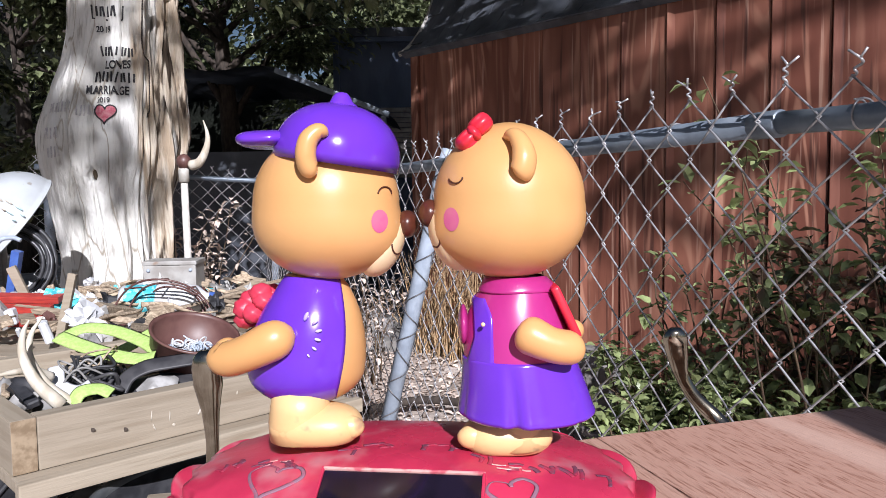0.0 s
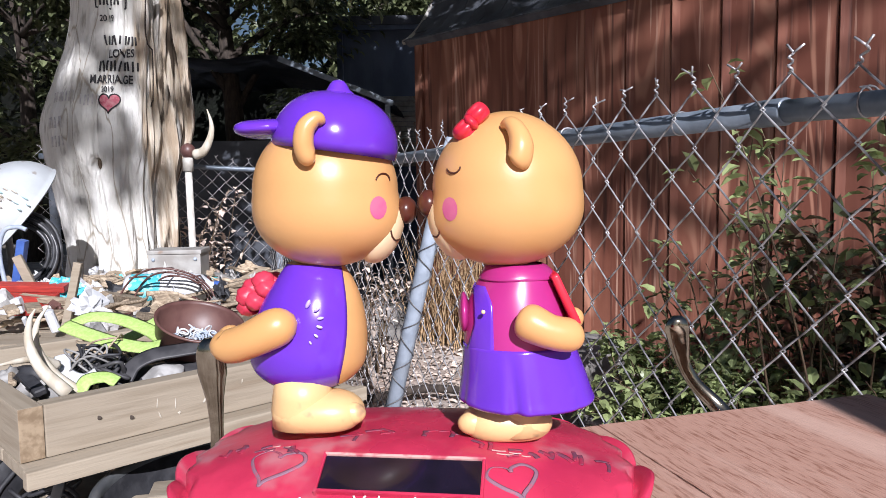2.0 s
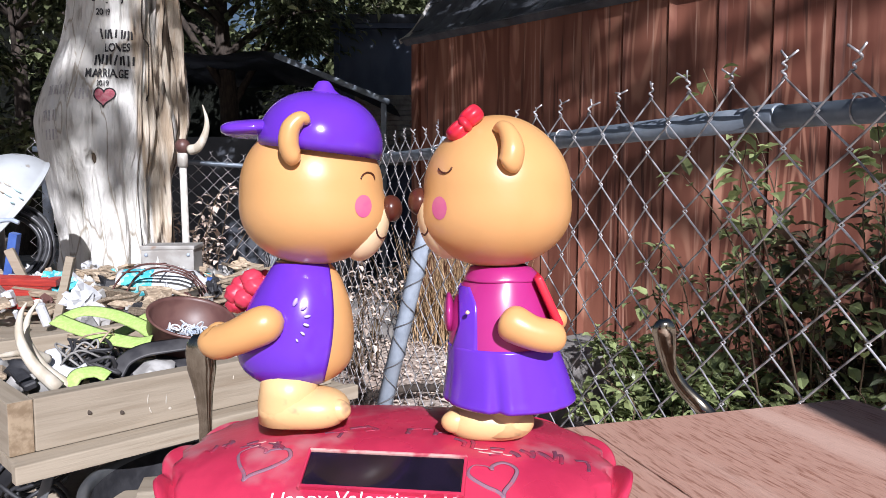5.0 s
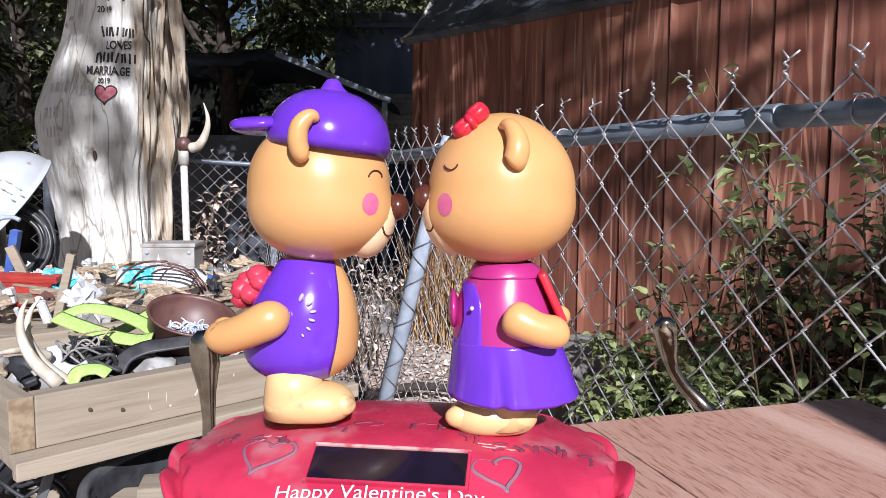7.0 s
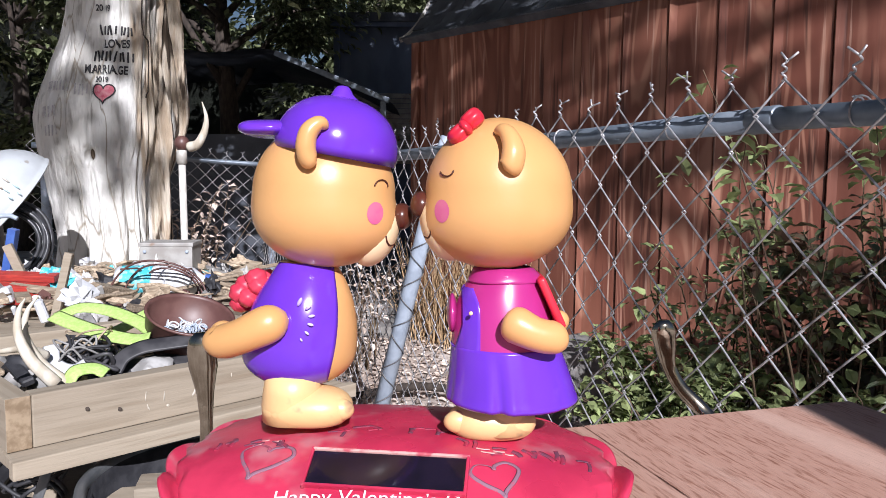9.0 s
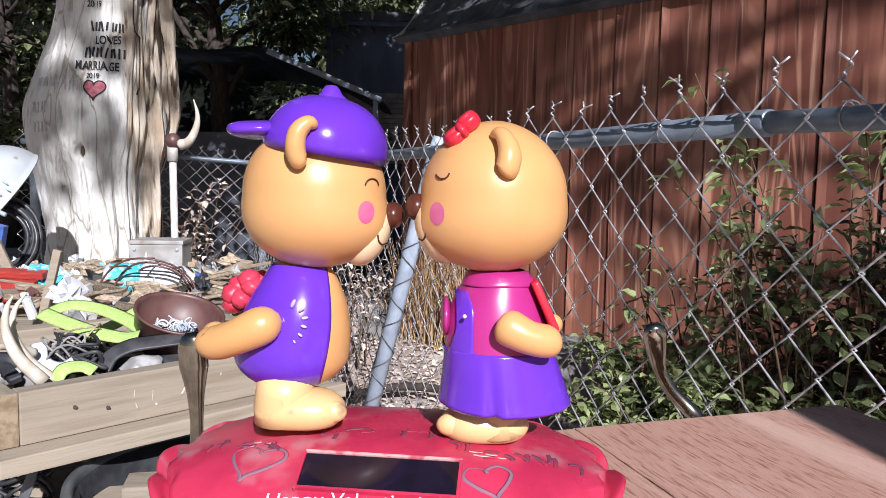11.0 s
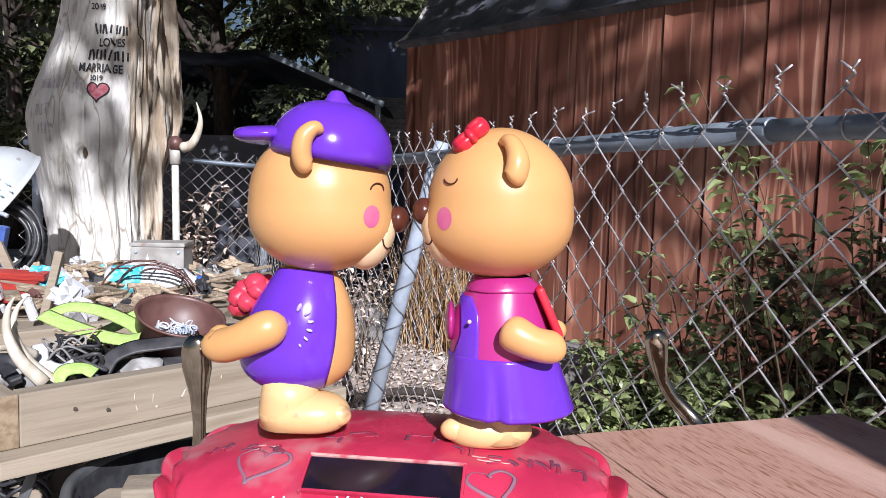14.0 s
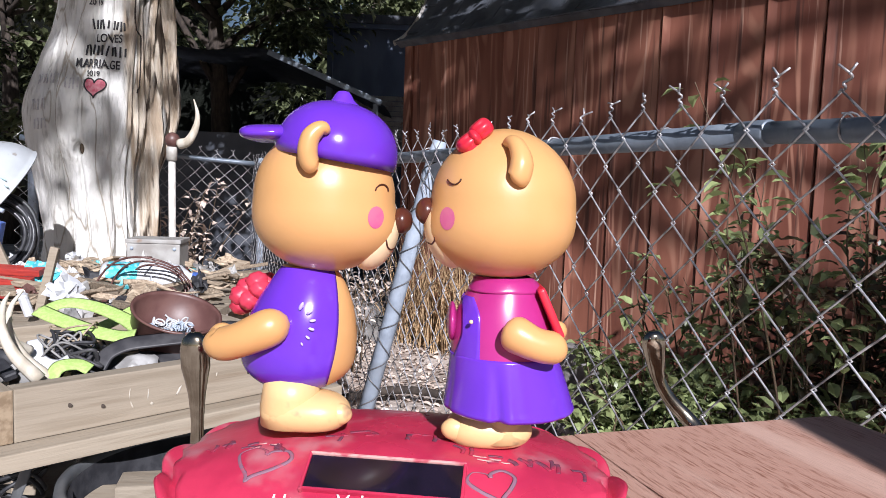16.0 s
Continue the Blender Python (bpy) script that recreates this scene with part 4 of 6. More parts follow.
def fence(name, a, b, z0, z1, label, pitch=0.098, seed=0, hang=0.05, behind=1, cut=0.62):
    """Chain link between a and b, rail heights z0 and z1 at the ends."""
    a, b = Vector(a), Vector(b)
    run = (b - a).normalized()
    nor = Vector((-run.y, run.x, 0)) * behind
    length = (b - a).length
    t = tagged(empty(name), label, "fence")
    rnd = random.Random(seed)

    def rail_z(s):
        return z0 + (z1 - z0) * s / length

    # rail in sleeved lengths
    cuts = [0.0, length * cut, length]
    for i, (p, q) in enumerate(zip(cuts, cuts[1:])):
        bm = fresh()
        pts = [a + run * s + nor * 0.021 + Vector((0, 0, rail_z(s) - 0.006 * math.sin(math.pi * (s - p) / (q - p)))) for s in np.linspace(p - 0.001, q, 9)]
        sweep(bm, pts, 0.0165 + 0.0022 * (i % 2), 20)
        part("top_rail", bm, M["rail"], t, "dull galvanised top rail")
    bm = fresh()
    sweep(bm, [a + run * (length * cut + d) + nor * 0.021 + Vector((0, 0, rail_z(length * cut) - 0.0005)) for d in (-0.006, -0.004, 0.044, 0.046)], [0.0190, 0.0202, 0.0202, 0.0190], 20)
    part("sleeve", bm, M["rail"], t, "galvanised rail sleeve")
    half = pitch / 2
    n = int(length / half)
    for k in range(n + 1):
        bm = fresh()
        top = rail_z(k * half) + hang + 0.010 * noise.noise((k // 2 * 2.3, seed, 1))
        rows = int((top - 0.04) / half)
        pts = []
        for i in range(rows + 1):
            z = top - i * half
            odd = (i + k) % 2
            s = k * half + (0 if odd else half)
            wob = 0.013 * noise.noise((s * 5, z * 5, seed))
            bulge = 0.012 * noise.noise((s * 1.2, z * 1.2, seed + 9)) * (1 if z < top - 0.1 else 0.2)
            c = a + run * (s + wob) + nor * (-0.003 + bulge + (0.0026 if odd else -0.0026)) + Vector((0, 0, z + wob * 0.5))
            d = 0.10
            sgn = -1 if odd else 1
            # rounded bend where the wires hook into each other
            pts.append(c + run * (-sgn * half * d) + Vector((0, 0, half * d)) if i else c)
            if i:
                pts.append(c + run * (sgn * 0.002))
                pts.append(c + run * (-sgn * half * d) - Vector((0, 0, half * d)))
        sweep(bm, pts, 0.0017, 5)
        if k % 2:
            part("wire", bm, M["wire"], t)
            continue
        # twisted barb at the top selvage
        c = pts[0]
        lean = rnd.uniform(-0.034, 0.022)
        tw = []
        for i in range(rnd.randint(8, 15)):
            a1 = i * 1.15
            tw.append(c + run * (0.0031 * math.cos(a1) + lean * i / 12) + nor * (0.0031 * math.sin(a1) + lean * 0.4 * i / 12) + Vector((0, 0, -0.004 + i * 0.0021)))
        sweep(bm, tw, 0.0019, 5)
        tip = tw[-1]
        for sg in (-1, 1):
            sweep(bm, [tip, tip + run * sg * rnd.uniform(0.004, 0.018) + nor * rnd.uniform(-0.008, 0.008) + Vector((0, 0, rnd.uniform(0.002, 0.014)))], 0.0017, 5)
        part("wire", bm, M["wire"], t)
    # ties that hold the mesh to the rail
    s = 0.25
    while s < length:
        bm = fresh()
        p = a + run * s + nor * 0.021 + Vector((0, 0, rail_z(s)))
        ring = [p + (nor * math.cos(q) + Vector((0, 0, math.sin(q)))) * 0.0195 + run * 0.0015 * q for q in np.linspace(0, 2 * math.pi * 1.3, 22)]
        sweep(bm, ring, 0.0016, 5)
        part("tie", bm, M["wire"], t)
        s += rnd.uniform(0.28, 0.5)
    return t


CORNER = POST - RUN * 3.2
near_fence = fence("chain_link_fence", POST - RUN * 0.0 + RUN * 1.95, CORNER, 1.19, 1.20, "galvanised chain-link fence with a barbed top edge", seed=3, behind=-1, cut=0.131)


def brace():
    bm = fresh()
    a = POST + Vector((0.042, 0.017, 1.235))
    b = POST + Vector((-0.263, 0.119, -0.04))
    sweep(bm, [a, a.lerp(b, 0.03), b], [0.02, 0.0255, 0.0255], 20)
    post = part("leaning_post", bm, M["galv"], near_fence, "leaning galvanised fence post")
    # added helices that stand for the mesh wires crossing before the post
    axis = (b - a).normalized()
    e1 = axis.cross(Vector((0, 1, 0))).normalized()
    e2 = axis.cross(e1)
    for hand in (1, -1):
        bm = fresh()
        pts = []
        for i in range(360):
            q = i / 359
            w = hand * q * 2 * math.pi * 9.5 + 0.25 * math.sin(q * 40 + hand)
            pts.append(a.lerp(b, 0.03 + 0.95 * q) + (e1 * math.cos(w) + e2 * math.sin(w)) * 0.0275)
        sweep(bm, pts, 0.0021, 6)
        part("lacing_wire", bm, M["dark_wire"], post, "added dark helix standing for mesh wires before the post")
    bm = fresh()
    sweep(bm, [POST + RUN * 1.9 + Vector((0.924, 0.382, 0)) * 0.05 + Vector((0, 0, z)) for z in (-0.02, 1.22)], 0.024, 16)
    part("end_post", bm, M["galv"], near_fence)
    bm = fresh()
    sweep(bm, [CORNER + Vector((0.924, 0.382, 0)) * 0.05 + Vector((0, 0, z)) for z in (-0.02, 1.25)], 0.024, 16)
    part("corner_post", bm, M["galv"], near_fence)


brace()
far_fence = fence("chain_link_fence", CORNER, (-2.6, 4.75, 0), 1.21, 1.31, "sagging chain-link fence running behind the dead tree", seed=8, behind=1, pitch=0.098)
bm = fresh()
sweep(bm, [(-2.55, 4.80, -0.02), (-2.55, 4.80, 1.38)], 0.03, 16)
part("end_post", bm, M["galv"], far_fence)


# ---------------------------------------------------------------- dead tree with carvings
TX, TY = -1.735, 3.95
# height, middle and half width of the trunk
GIRTH = ((0, -1.73, 0.46), (0.35, -1.73, 0.36), (0.63, -1.728, 0.318), (0.79, -1.712, 0.312), (0.875, -1.719, 0.322), (1.0, -1.733, 0.336), (1.13, -1.742, 0.352),
         (1.28, -1.738, 0.388), (1.43, -1.739, 0.396), (1.54, -1.731, 0.370), (1.67, -1.712, 0.342), (1.84, -1.684, 0.306), (2.0, -1.672, 0.292), (2.6, -1.66, 0.27), (4.6, -1.66, 0.21))


def girth(z, k):
    return sum(float(np.interp(z + d, [g[0] for g in GIRTH], [g[k] for g in GIRTH])) for d in (-0.06, -0.03, 0, 0.03, 0.06)) / 5


def trunk_r(a, z, r):
    """The dead trunk's radius towards angle a (0 is +x) at height z."""
    p = Vector((math.cos(a), math.sin(a), 0))
    w = 0.022 * noise.noise((p.x * 1.5, p.y * 1.5, z * 0.7)) + 0.016 * noise.noise((p.x * 4, p.y * 4, z * 1.1))
    # long folds in the bare wood, deeper towards the foot
    fold = 1 - abs(noise.noise((p.x * 3.4 + 0.3 * z, p.y * 3.4, z * 0.35 + 7))) * 3.2
    w -= 0.050 * max(fold, 0) ** 3 * (0.45 + 0.55 * min(max(1.45 - z, 0) / 0.5, 1))
    w += 0.006 * noise.noise((p.x * 16, p.y * 16, z * 9)) + 0.002 * noise.noise((p.x * 30, p.y * 30, z * 18))
    # split bark on the flank that faces +x
    bark = min(max((a + 0.88) / 0.22, 0), 1) * min(max((1.9 - a) / 0.4, 0), 1)
    w += bark * 0.085 * (abs(noise.noise((p.x * 9, p.y * 9, z * 0.9))) * 2.0 - 0.75)
    w += 0.026 * noise.noise((p.x * 15, p.y * 15, z * 1.6)) * bark
    w += 0.05 * math.cos(5 * a + 1.0) * max(0, 0.6 - z)
    # knot hole
    d = ((a + 1.45) * 0.33) ** 2 + ((z - 1.215) * 0.75) ** 2
    w -= 0.09 * math.exp(-d / 0.00035)
    w += 0.020 * math.exp(-d / 0.004)
    return r - 0.032 + w


def dead_tree():
    t = tagged(empty("dead_tree", Matrix.Translation((TX, TY, 0))), "bleached dead tree trunk with black writing and a red heart", "tree")
    bm = fresh()
    n, zs = 320, [i * 0.0125 - 0.03 for i in range(178)] + [2.2 + i * 0.12 for i in range(20)]
    rings = []
    for z in zs:
        mid, r = girth(z, 1) - TX, girth(z, 2)
        ring = []
        for j in range(n):
            a = 2 * math.pi * j / n - math.pi
            q = trunk_r(a, z, r)
            ring.append(bm.verts.new((mid + q * math.cos(a), q * math.sin(a), z)))
        rings.append(ring)
    for a, b in zip(rings, rings[1:]):
        for j in range(n):
            bm.faces.new((a[j], a[(j + 1) % n], b[(j + 1) % n], b[j]))
    bm.faces.new(rings[-1])
    skin = BVHTree.FromBMesh(bm)
    trunk = part("trunk", bm, add_bark(M["dead_wood"].copy()), t)
    for a0, z0, l in ((0.6, 3.4, 1.3), (2.6, 3.8, 1.5), (-2.2, 4.1, 1.1)):
        bm = fresh()
        p = Vector((0, 0, z0))
        d = Vector((math.cos(a0), math.sin(a0), 0.8)).normalized()
        sweep(bm, [p, p + d * l * 0.4, p + d * l * 0.8 + Vector((0, 0, 0.1)), p + d * l + Vector((0, 0, 0.3))], [0.13, 0.09, 0.06, 0.02], 10)
        part("limb", bm, M["dead_wood"], t)

    def front(x, z, lift=0.003):
        """The bark's surface as met from the yard, a little proud of it."""
        return Vector((x - TX, skin.ray_cast(Vector((x - TX, -3, z)), Vector((0, 1, 0)))[0].y - lift, z))

    def lettering(text, x, z, size, slant=0.0, wide=0.66):
        cu = bpy.data.curves.new("writing", "FONT")
        cu.body, cu.size, cu.align_x, cu.align_y, cu.offset = text, size, "CENTER", "CENTER", size * 0.025
        tmp = bpy.data.objects.new("writing", cu)
        scene.collection.objects.link(tmp)
        me = bpy.data.meshes.new_from_object(tmp.evaluated_get(bpy.context.evaluated_depsgraph_get()))
        bpy.data.objects.remove(tmp)
        b = fresh()
        b.from_mesh(me)
        bmesh.ops.triangulate(b, faces=b.faces[:])
        for _ in range(2):
            bmesh.ops.subdivide_edges(b, edges=[e for e in b.edges if e.calc_length() > size * 0.12], cuts=1)
            bmesh.ops.triangulate(b, faces=b.faces[:])
        for v in b.verts:
            v.co = front(x + v.co.x * wide, z + v.co.y + slant * v.co.x, 0.009)
        part("writing", b, M["text_ink"], trunk, "black marker writing", smooth=False)

    def bars(x, z, w, h, count, seed, ink=M["text_ink"], thick=0.0048):
        rnd = random.Random(seed)
        for i in range(count):
            b = fresh()
            cx, tip = x - w / 2 + (i + 0.5) * w / count, rnd.uniform(-0.007, 0.007)
            low, high = z - h * rnd.uniform(0.42, 0.58), z + h * rnd.uniform(0.38, 0.55)
            sweep(b, [front(cx + tip * q, low + (high - low) * q, 0.004) for q in (0, 0.25, 0.5, 0.75, 1)], [(thick, 0.002)] * 5, 6)
            part("bar", b, ink, trunk, "marker bar")

    # the two names are plain bars
    bars(-1.585, 1.816, 0.145, 0.046, 9, 1)
    lettering("LOVES", -1.578, 1.748, 0.056, 0.06, 0.66)
    bars(-1.595, 1.690, 0.180, 0.050, 10, 2)
    lettering("MARRIAGE", -1.622, 1.621, 0.058, 0.0, 0.66)
    lettering("2019", -1.635, 1.573, 0.036, 0.0, 0.8)
    lettering("2019", -1.640, 1.918, 0.042, 0.0, 0.8)
    bars(-1.630, 2.010, 0.10, 0.05, 6, 3)
    for q in ([(-1.70, 2.04), (-1.695, 1.975), (-1.63, 1.968), (-1.565, 1.972)], [(-1.565, 1.972), (-1.56, 2.04)]):
        b = fresh()
        sweep(b, [front(x, z, 0.004) for x, z in q], [(0.004, 0.002)] * len(q), 6)
        part("bar", b, M["text_ink"], trunk, "marker bar")
    # faded older writing
    for x, z, w, k in ((-1.86, 1.545, 0.15, 7), (-1.72, 1.525, 0.09, 5), (-1.90, 1.42, 0.11, 5), (-1.89, 1.33, 0.10, 4)):
        bars(x, z, w, 0.05, k, int(x * -100), M["faint_ink"], 0.0038)
    outline = []
    for i in range(40):
        a = 2 * math.pi * i / 40
        outline.append((-1.629 + 0.049 * math.sin(a) ** 3, 1.512 + 0.052 * (13 * math.cos(a) - 5 * math.cos(2 * a) - 2 * math.cos(3 * a) - math.cos(4 * a)) / 16))
    b = fresh()
    rows = [[b.verts.new(front(-1.629 + (x + 1.629) * f, 1.505 + (z - 1.505) * f, 0.004)) for x, z in outline] for f in (0.15, 0.35, 0.55, 0.75, 1.0)]
    b.faces.new(rows[0])
    for r0, r1 in zip(rows, rows[1:]):
        for j in range(40):
            b.faces.new((r0[j], r0[(j + 1) % 40], r1[(j + 1) % 40], r1[j]))
    part("painted_heart", b, M["heart_red"], trunk, "faded red painted heart", smooth=False)
    b = fresh()
    sweep(b, [front(x, z, 0.005) for x, z in outline + outline[:1]], 0.0036, 5)
    part("heart_outline", b, M["text_ink"], trunk)
    # near-black ball paints the shade inside the knot hole
    b = fresh()
    hole = front(-1.692, 1.222, 0.002)
    ball(b, hole, (0.021, 0.012, 0.034), 20, 14, None, lambda v: v * (1 + 0.3 * noise.noise(v * 1.5)))
    part("knot_hole", b, M["hole_shade"], trunk, "dark ball for the shade inside the knot hole")
    # long crack beside the writing
    b = fresh()
    sweep(b, [front(-1.475 + 0.006 * math.sin(z * 9), z, -0.001) for z in np.linspace(1.50, 2.2, 40)], 0.0042, 5)
    part("crack", b, M["dark_bark"], trunk, "dark drying crack")


dead_tree()


# ---------------------------------------------------------------- leaves
def leaf_verts(rnd, p, size, d, droop=0.25):
    """One folded leaf with a pointed tip: seven vertices."""
    d = d.normalized()
    s = d.cross(Vector((rnd.uniform(-0.4, 0.4), rnd.uniform(-0.4, 0.4), 1))).normalized()
    n = s.cross(d)
    w = size * rnd.uniform(0.26, 0.36)
    f = size * 0.10
    return [p, p + d * size * 0.3 + s * w + n * f, p + d * size * 0.7 + s * w * 0.75 + n * f * 0.4, p + d * size - n * size * droop,
            p + d * size * 0.7 - s * w * 0.75 + n * f * 0.4, p + d * size * 0.3 - s * w + n * f, p + d * size * 0.5 - n * f * 0.2]


LEAF_FACES = ((0, 6, 1), (1, 6, 2), (2, 6, 3), (3, 6, 4), (4, 6, 5), (5, 6, 0))


def leaf_mesh(name, leaves, mat, parent, label=""):
    vs, fs = [], []
    for lv in leaves:
        o = len(vs)
        vs += lv
        fs += [tuple(o + i for i in f) for f in LEAF_FACES]
    me = bpy.data.meshes.new(name)
    me.from_pydata(vs, [], fs)
    me.materials.append(mat)
    ob = new(name, me)
    ob.parent = parent
    if label:
        ob["label"] = label
    return ob


def shrub(name, root, stems, spread, height, leaf, per, mat, seed, label, lean=(0, 0), bare=0.15):
    t = tagged(empty(name, Matrix.Translation(root)), label, "shrub")
    rnd = random.Random(seed)
    leaves, bm = [], fresh()
    for k in range(stems):
        a = rnd.uniform(0, 2 * math.pi)
        d = rnd.random() ** 0.6
        h = height * rnd.uniform(0.55, 1.0)
        tip = Vector((math.cos(a) * spread[0] * d + lean[0], math.sin(a) * spread[1] * d + lean[1], h))
        b0 = Vector((tip.x * 0.3 + rnd.uniform(-0.1, 0.1), tip.y * 0.3 + rnd.uniform(-0.1, 0.1), -0.03))
        line = curve([b0, b0.lerp(tip, 0.4) + Vector((rnd.uniform(-0.06, 0.06), rnd.uniform(-0.06, 0.06), 0.08)), tip.lerp(b0, 0.2), tip + Vector((rnd.uniform(-0.1, 0.1), rnd.uniform(-0.1, 0.1), -0.05))], 14)
        sweep(bm, line, [0.004 * (1 - i / 16) + 0.001 for i in range(15)], 4)
        for i in range(per):
            u = bare + (1 - bare) * rnd.random()
            q = line[min(int(u * 14), 13)].lerp(line[min(int(u * 14) + 1, 14)], rnd.random())
            dr = Vector((rnd.gauss(0, 1), rnd.gauss(0, 1), rnd.gauss(0.1, 0.5)))
            leaves.append(leaf_verts(rnd, q + dr.normalized() * rnd.uniform(0.01, 0.05), leaf * rnd.uniform(0.6, 1.25), dr))
    part("stem", bm, M["stem"], t)["kind"] = "stuff"
    leaf_mesh("foliage", leaves, mat, t)
    return t


# vines and weeds between the fence and the shed
shrub("climbing_shrub", (1.35, 2.35, 0), 38, (0.55, 0.45), 1.10, 0.064, 30, M["leaf_shaded"], 1, "dense climbing shrub behind the fence, leaves darkened for shade")
shrub("climbing_shrub", (1.05, 2.75, 0), 15, (0.45, 0.40), 0.95, 0.058, 22, M["leaf"], 2, "olive green leafy shrub against the shed")
shrub("climbing_shrub", (1.75, 1.95, 0), 56, (0.5, 0.45), 1.40, 0.066, 36, M["leaf_shaded"], 3, "tall shrub behind the fence, leaves darkened for shade")
shrub("climbing_shrub", (2.15, 2.2, 0), 50, (0.55, 0.5), 1.35, 0.066, 34, M["leaf_shaded"], 7, "tangled shrub filling the corner by the shed, darkened for shade")
shrub("leafy_weed", (0.80, 2.52, 0), 60, (0.34, 0.30), 0.62, 0.048, 44, M["leaf"], 4, "bright green leafy weeds at the foot of the fence")
shrub("leafy_weed", (1.15, 2.15, 0), 40, (0.42, 0.3), 0.6, 0.055, 24, M["leaf"], 5, "bright green leafy weeds in the shade of the fence")
shrub("vine", (1.25, 2.2, 0), 20, (0.5, 0.35), 1.48, 0.062, 18, M["leaf"], 6, "green vine with scattered leaves on the fence", bare=0.5)


# ---------------------------------------------------------------- things behind
def blue_shed():
    t = tagged(empty("blue_shed"), "dark slate-blue shed in deep shade", "shed")
    bm = fresh()
    box(bm, (3.0, 2.4, 3.0), Matrix.Translation((0.22, 10.2, 1.5)))
    part("wall", bm, M["blue_wall"], t, smooth=False)
    bm = fresh()
    box(bm, (3.2, 2.7, 0.10), Matrix.Translation((0.22, 10.2, 3.05)) @ pose(0, 0, 0, 1.0))
    part("roof", bm, M["shingle"], t, smooth=False)
    for x in (-1.26,):
        bm = fresh()
        box(bm, (0.07, 0.06, 3.0), Matrix.Translation((x, 8.98, 1.5)), 0.006)
        part("corner_board", bm, M["blue_wall"], t, smooth=False)
    bm = fresh()
    box(bm, (3.1, 0.05, 0.10), Matrix.Translation((0.22, 8.90, 2.97)), 0.006)
    part("fascia", bm, M["blue_wall"], t, smooth=False)
    for i in range(14):
        bm = fresh()
        box(bm, (1.0, 0.03, 0.052), Matrix.Translation((-0.55, 8.975, 1.35 + i * 0.06)) @ pose(0, 0, 0, 14))
        part("louver", bm, M["grey_metal"], t, smooth=False)


blue_shed()


def low_shed():
    t = tagged(empty("low_shed"), "low outbuilding under a dark sagging roof", "shed")
    bm = fresh()
    box(bm, (2.6, 2.0, 1.55), Matrix.Translation((-2.1, 8.3, 0.775)))
    part("wall", bm, M["tarp"], t, smooth=False)
    bm = fresh()
    pts = [(-3.6, 2.30), (-2.9, 2.31), (-2.2, 2.30), (-1.55, 2.29), (-1.02, 2.08), (-0.5, 1.865)]
    top = [[bm.verts.new((x, y, z + (0.02 * math.sin(x * 7 + y)) + dz)) for x, z in [(p.x, p.y) for p in curve([(a, b, 0) for a, b in pts], 24)]] for y, dz in ((7.0, 0), (7.6, 0.04), (8.4, 0.06), (9.5, 0.02))]
    for a, b in zip(top, top[1:]):
        for j in range(len(a) - 1):
            bm.faces.new((a[j], a[j + 1], b[j + 1], b[j]))
    bmesh.ops.solidify(bm, geom=bm.faces[:], thickness=0.05)
    part("roof", bm, M["tarp"], t, "dark sagging tarp roof")
    bm = fresh()
    box(bm, (0.05, 0.05, 1.85), Matrix.Translation((-0.55, 7.02, 0.925)), 0.004)
    box(bm, (1.14, 0.04, 0.05), Matrix.Translation((-1.02, 6.97, 2.065)) @ pose(0, 0, 0, 0, 22), 0.004)
    part("edge_trim", bm, M["rail"], t, "dull grey edge trim", smooth=False)


low_shed()


def tree(root, height, crown, leaf, count, seed, label, clumps=38, radius=0.16, extra=()):
    t = tagged(empty("tree", Matrix.Translation(root)), label, "tree")
    rnd = random.Random(seed)
    bm = fresh()
    sweep(bm, curve([(0, 0, -0.05), (0.05, 0.02, height * 0.35), (-0.06, 0.05, height * 0.7), (0.02, 0, height)], 12), [radius * (1 - i / 14) for i in range(13)], 10)
    cx, cy, cz, rx, ry, rz = crown
    leaves = []
    for k in range(clumps):
        a, e = rnd.uniform(0, 2 * math.pi), rnd.uniform(-1, 1)
        q = rnd.random() ** 0.4
        c = Vector((cx + rx * q * math.cos(a) * math.sqrt(1 - e * e), cy + ry * q * math.sin(a) * math.sqrt(1 - e * e), cz + rz * q * e))
        if k % 2 == 0:
            b0 = Vector((0, 0, height * rnd.uniform(0.35, 0.9)))
            sweep(bm, curve([b0, b0.lerp(c, 0.5) + Vector((0, 0, 0.15)), c], 6), [radius * 0.3 * (1 - i / 8) for i in range(7)], 5)
        s = rnd.uniform(0.25, 0.6)
        for i in range(count // clumps):
            d = Vector((rnd.gauss(0, 1), rnd.gauss(0, 1), rnd.gauss(0, 0.7)))
            p = c + d * s * 0.5
            leaves.append(leaf_verts(rnd, p, leaf * rnd.uniform(0.6, 1.3), Vector((d.x + rnd.gauss(0, 0.6), d.y + rnd.gauss(0, 0.6), rnd.gauss(-0.5, 0.5)))))
    for x, y, z, s, k in extra:
        c = Vector((x, y, z))
        b0 = Vector((0, 0, height * 0.8))
        sweep(bm, curve([b0, b0.lerp(c, 0.5) + Vector((0, 0, 0.5)), c], 8), [radius * 0.2 * (1 - i / 9) for i in range(9)], 5)
        for i in range(k):
            d = Vector((rnd.gauss(0, 1), rnd.gauss(0, 0.6), rnd.gauss(0, 0.6)))
            leaves.append(leaf_verts(rnd, c + d * s * 0.5, leaf * rnd.uniform(0.6, 1.0), Vector((d.x, d.y, -0.8))))
    part("trunk", bm, M["dark_bark"], t)
    leaf_mesh("crown", leaves, M["leaf_far"], t)
    return t


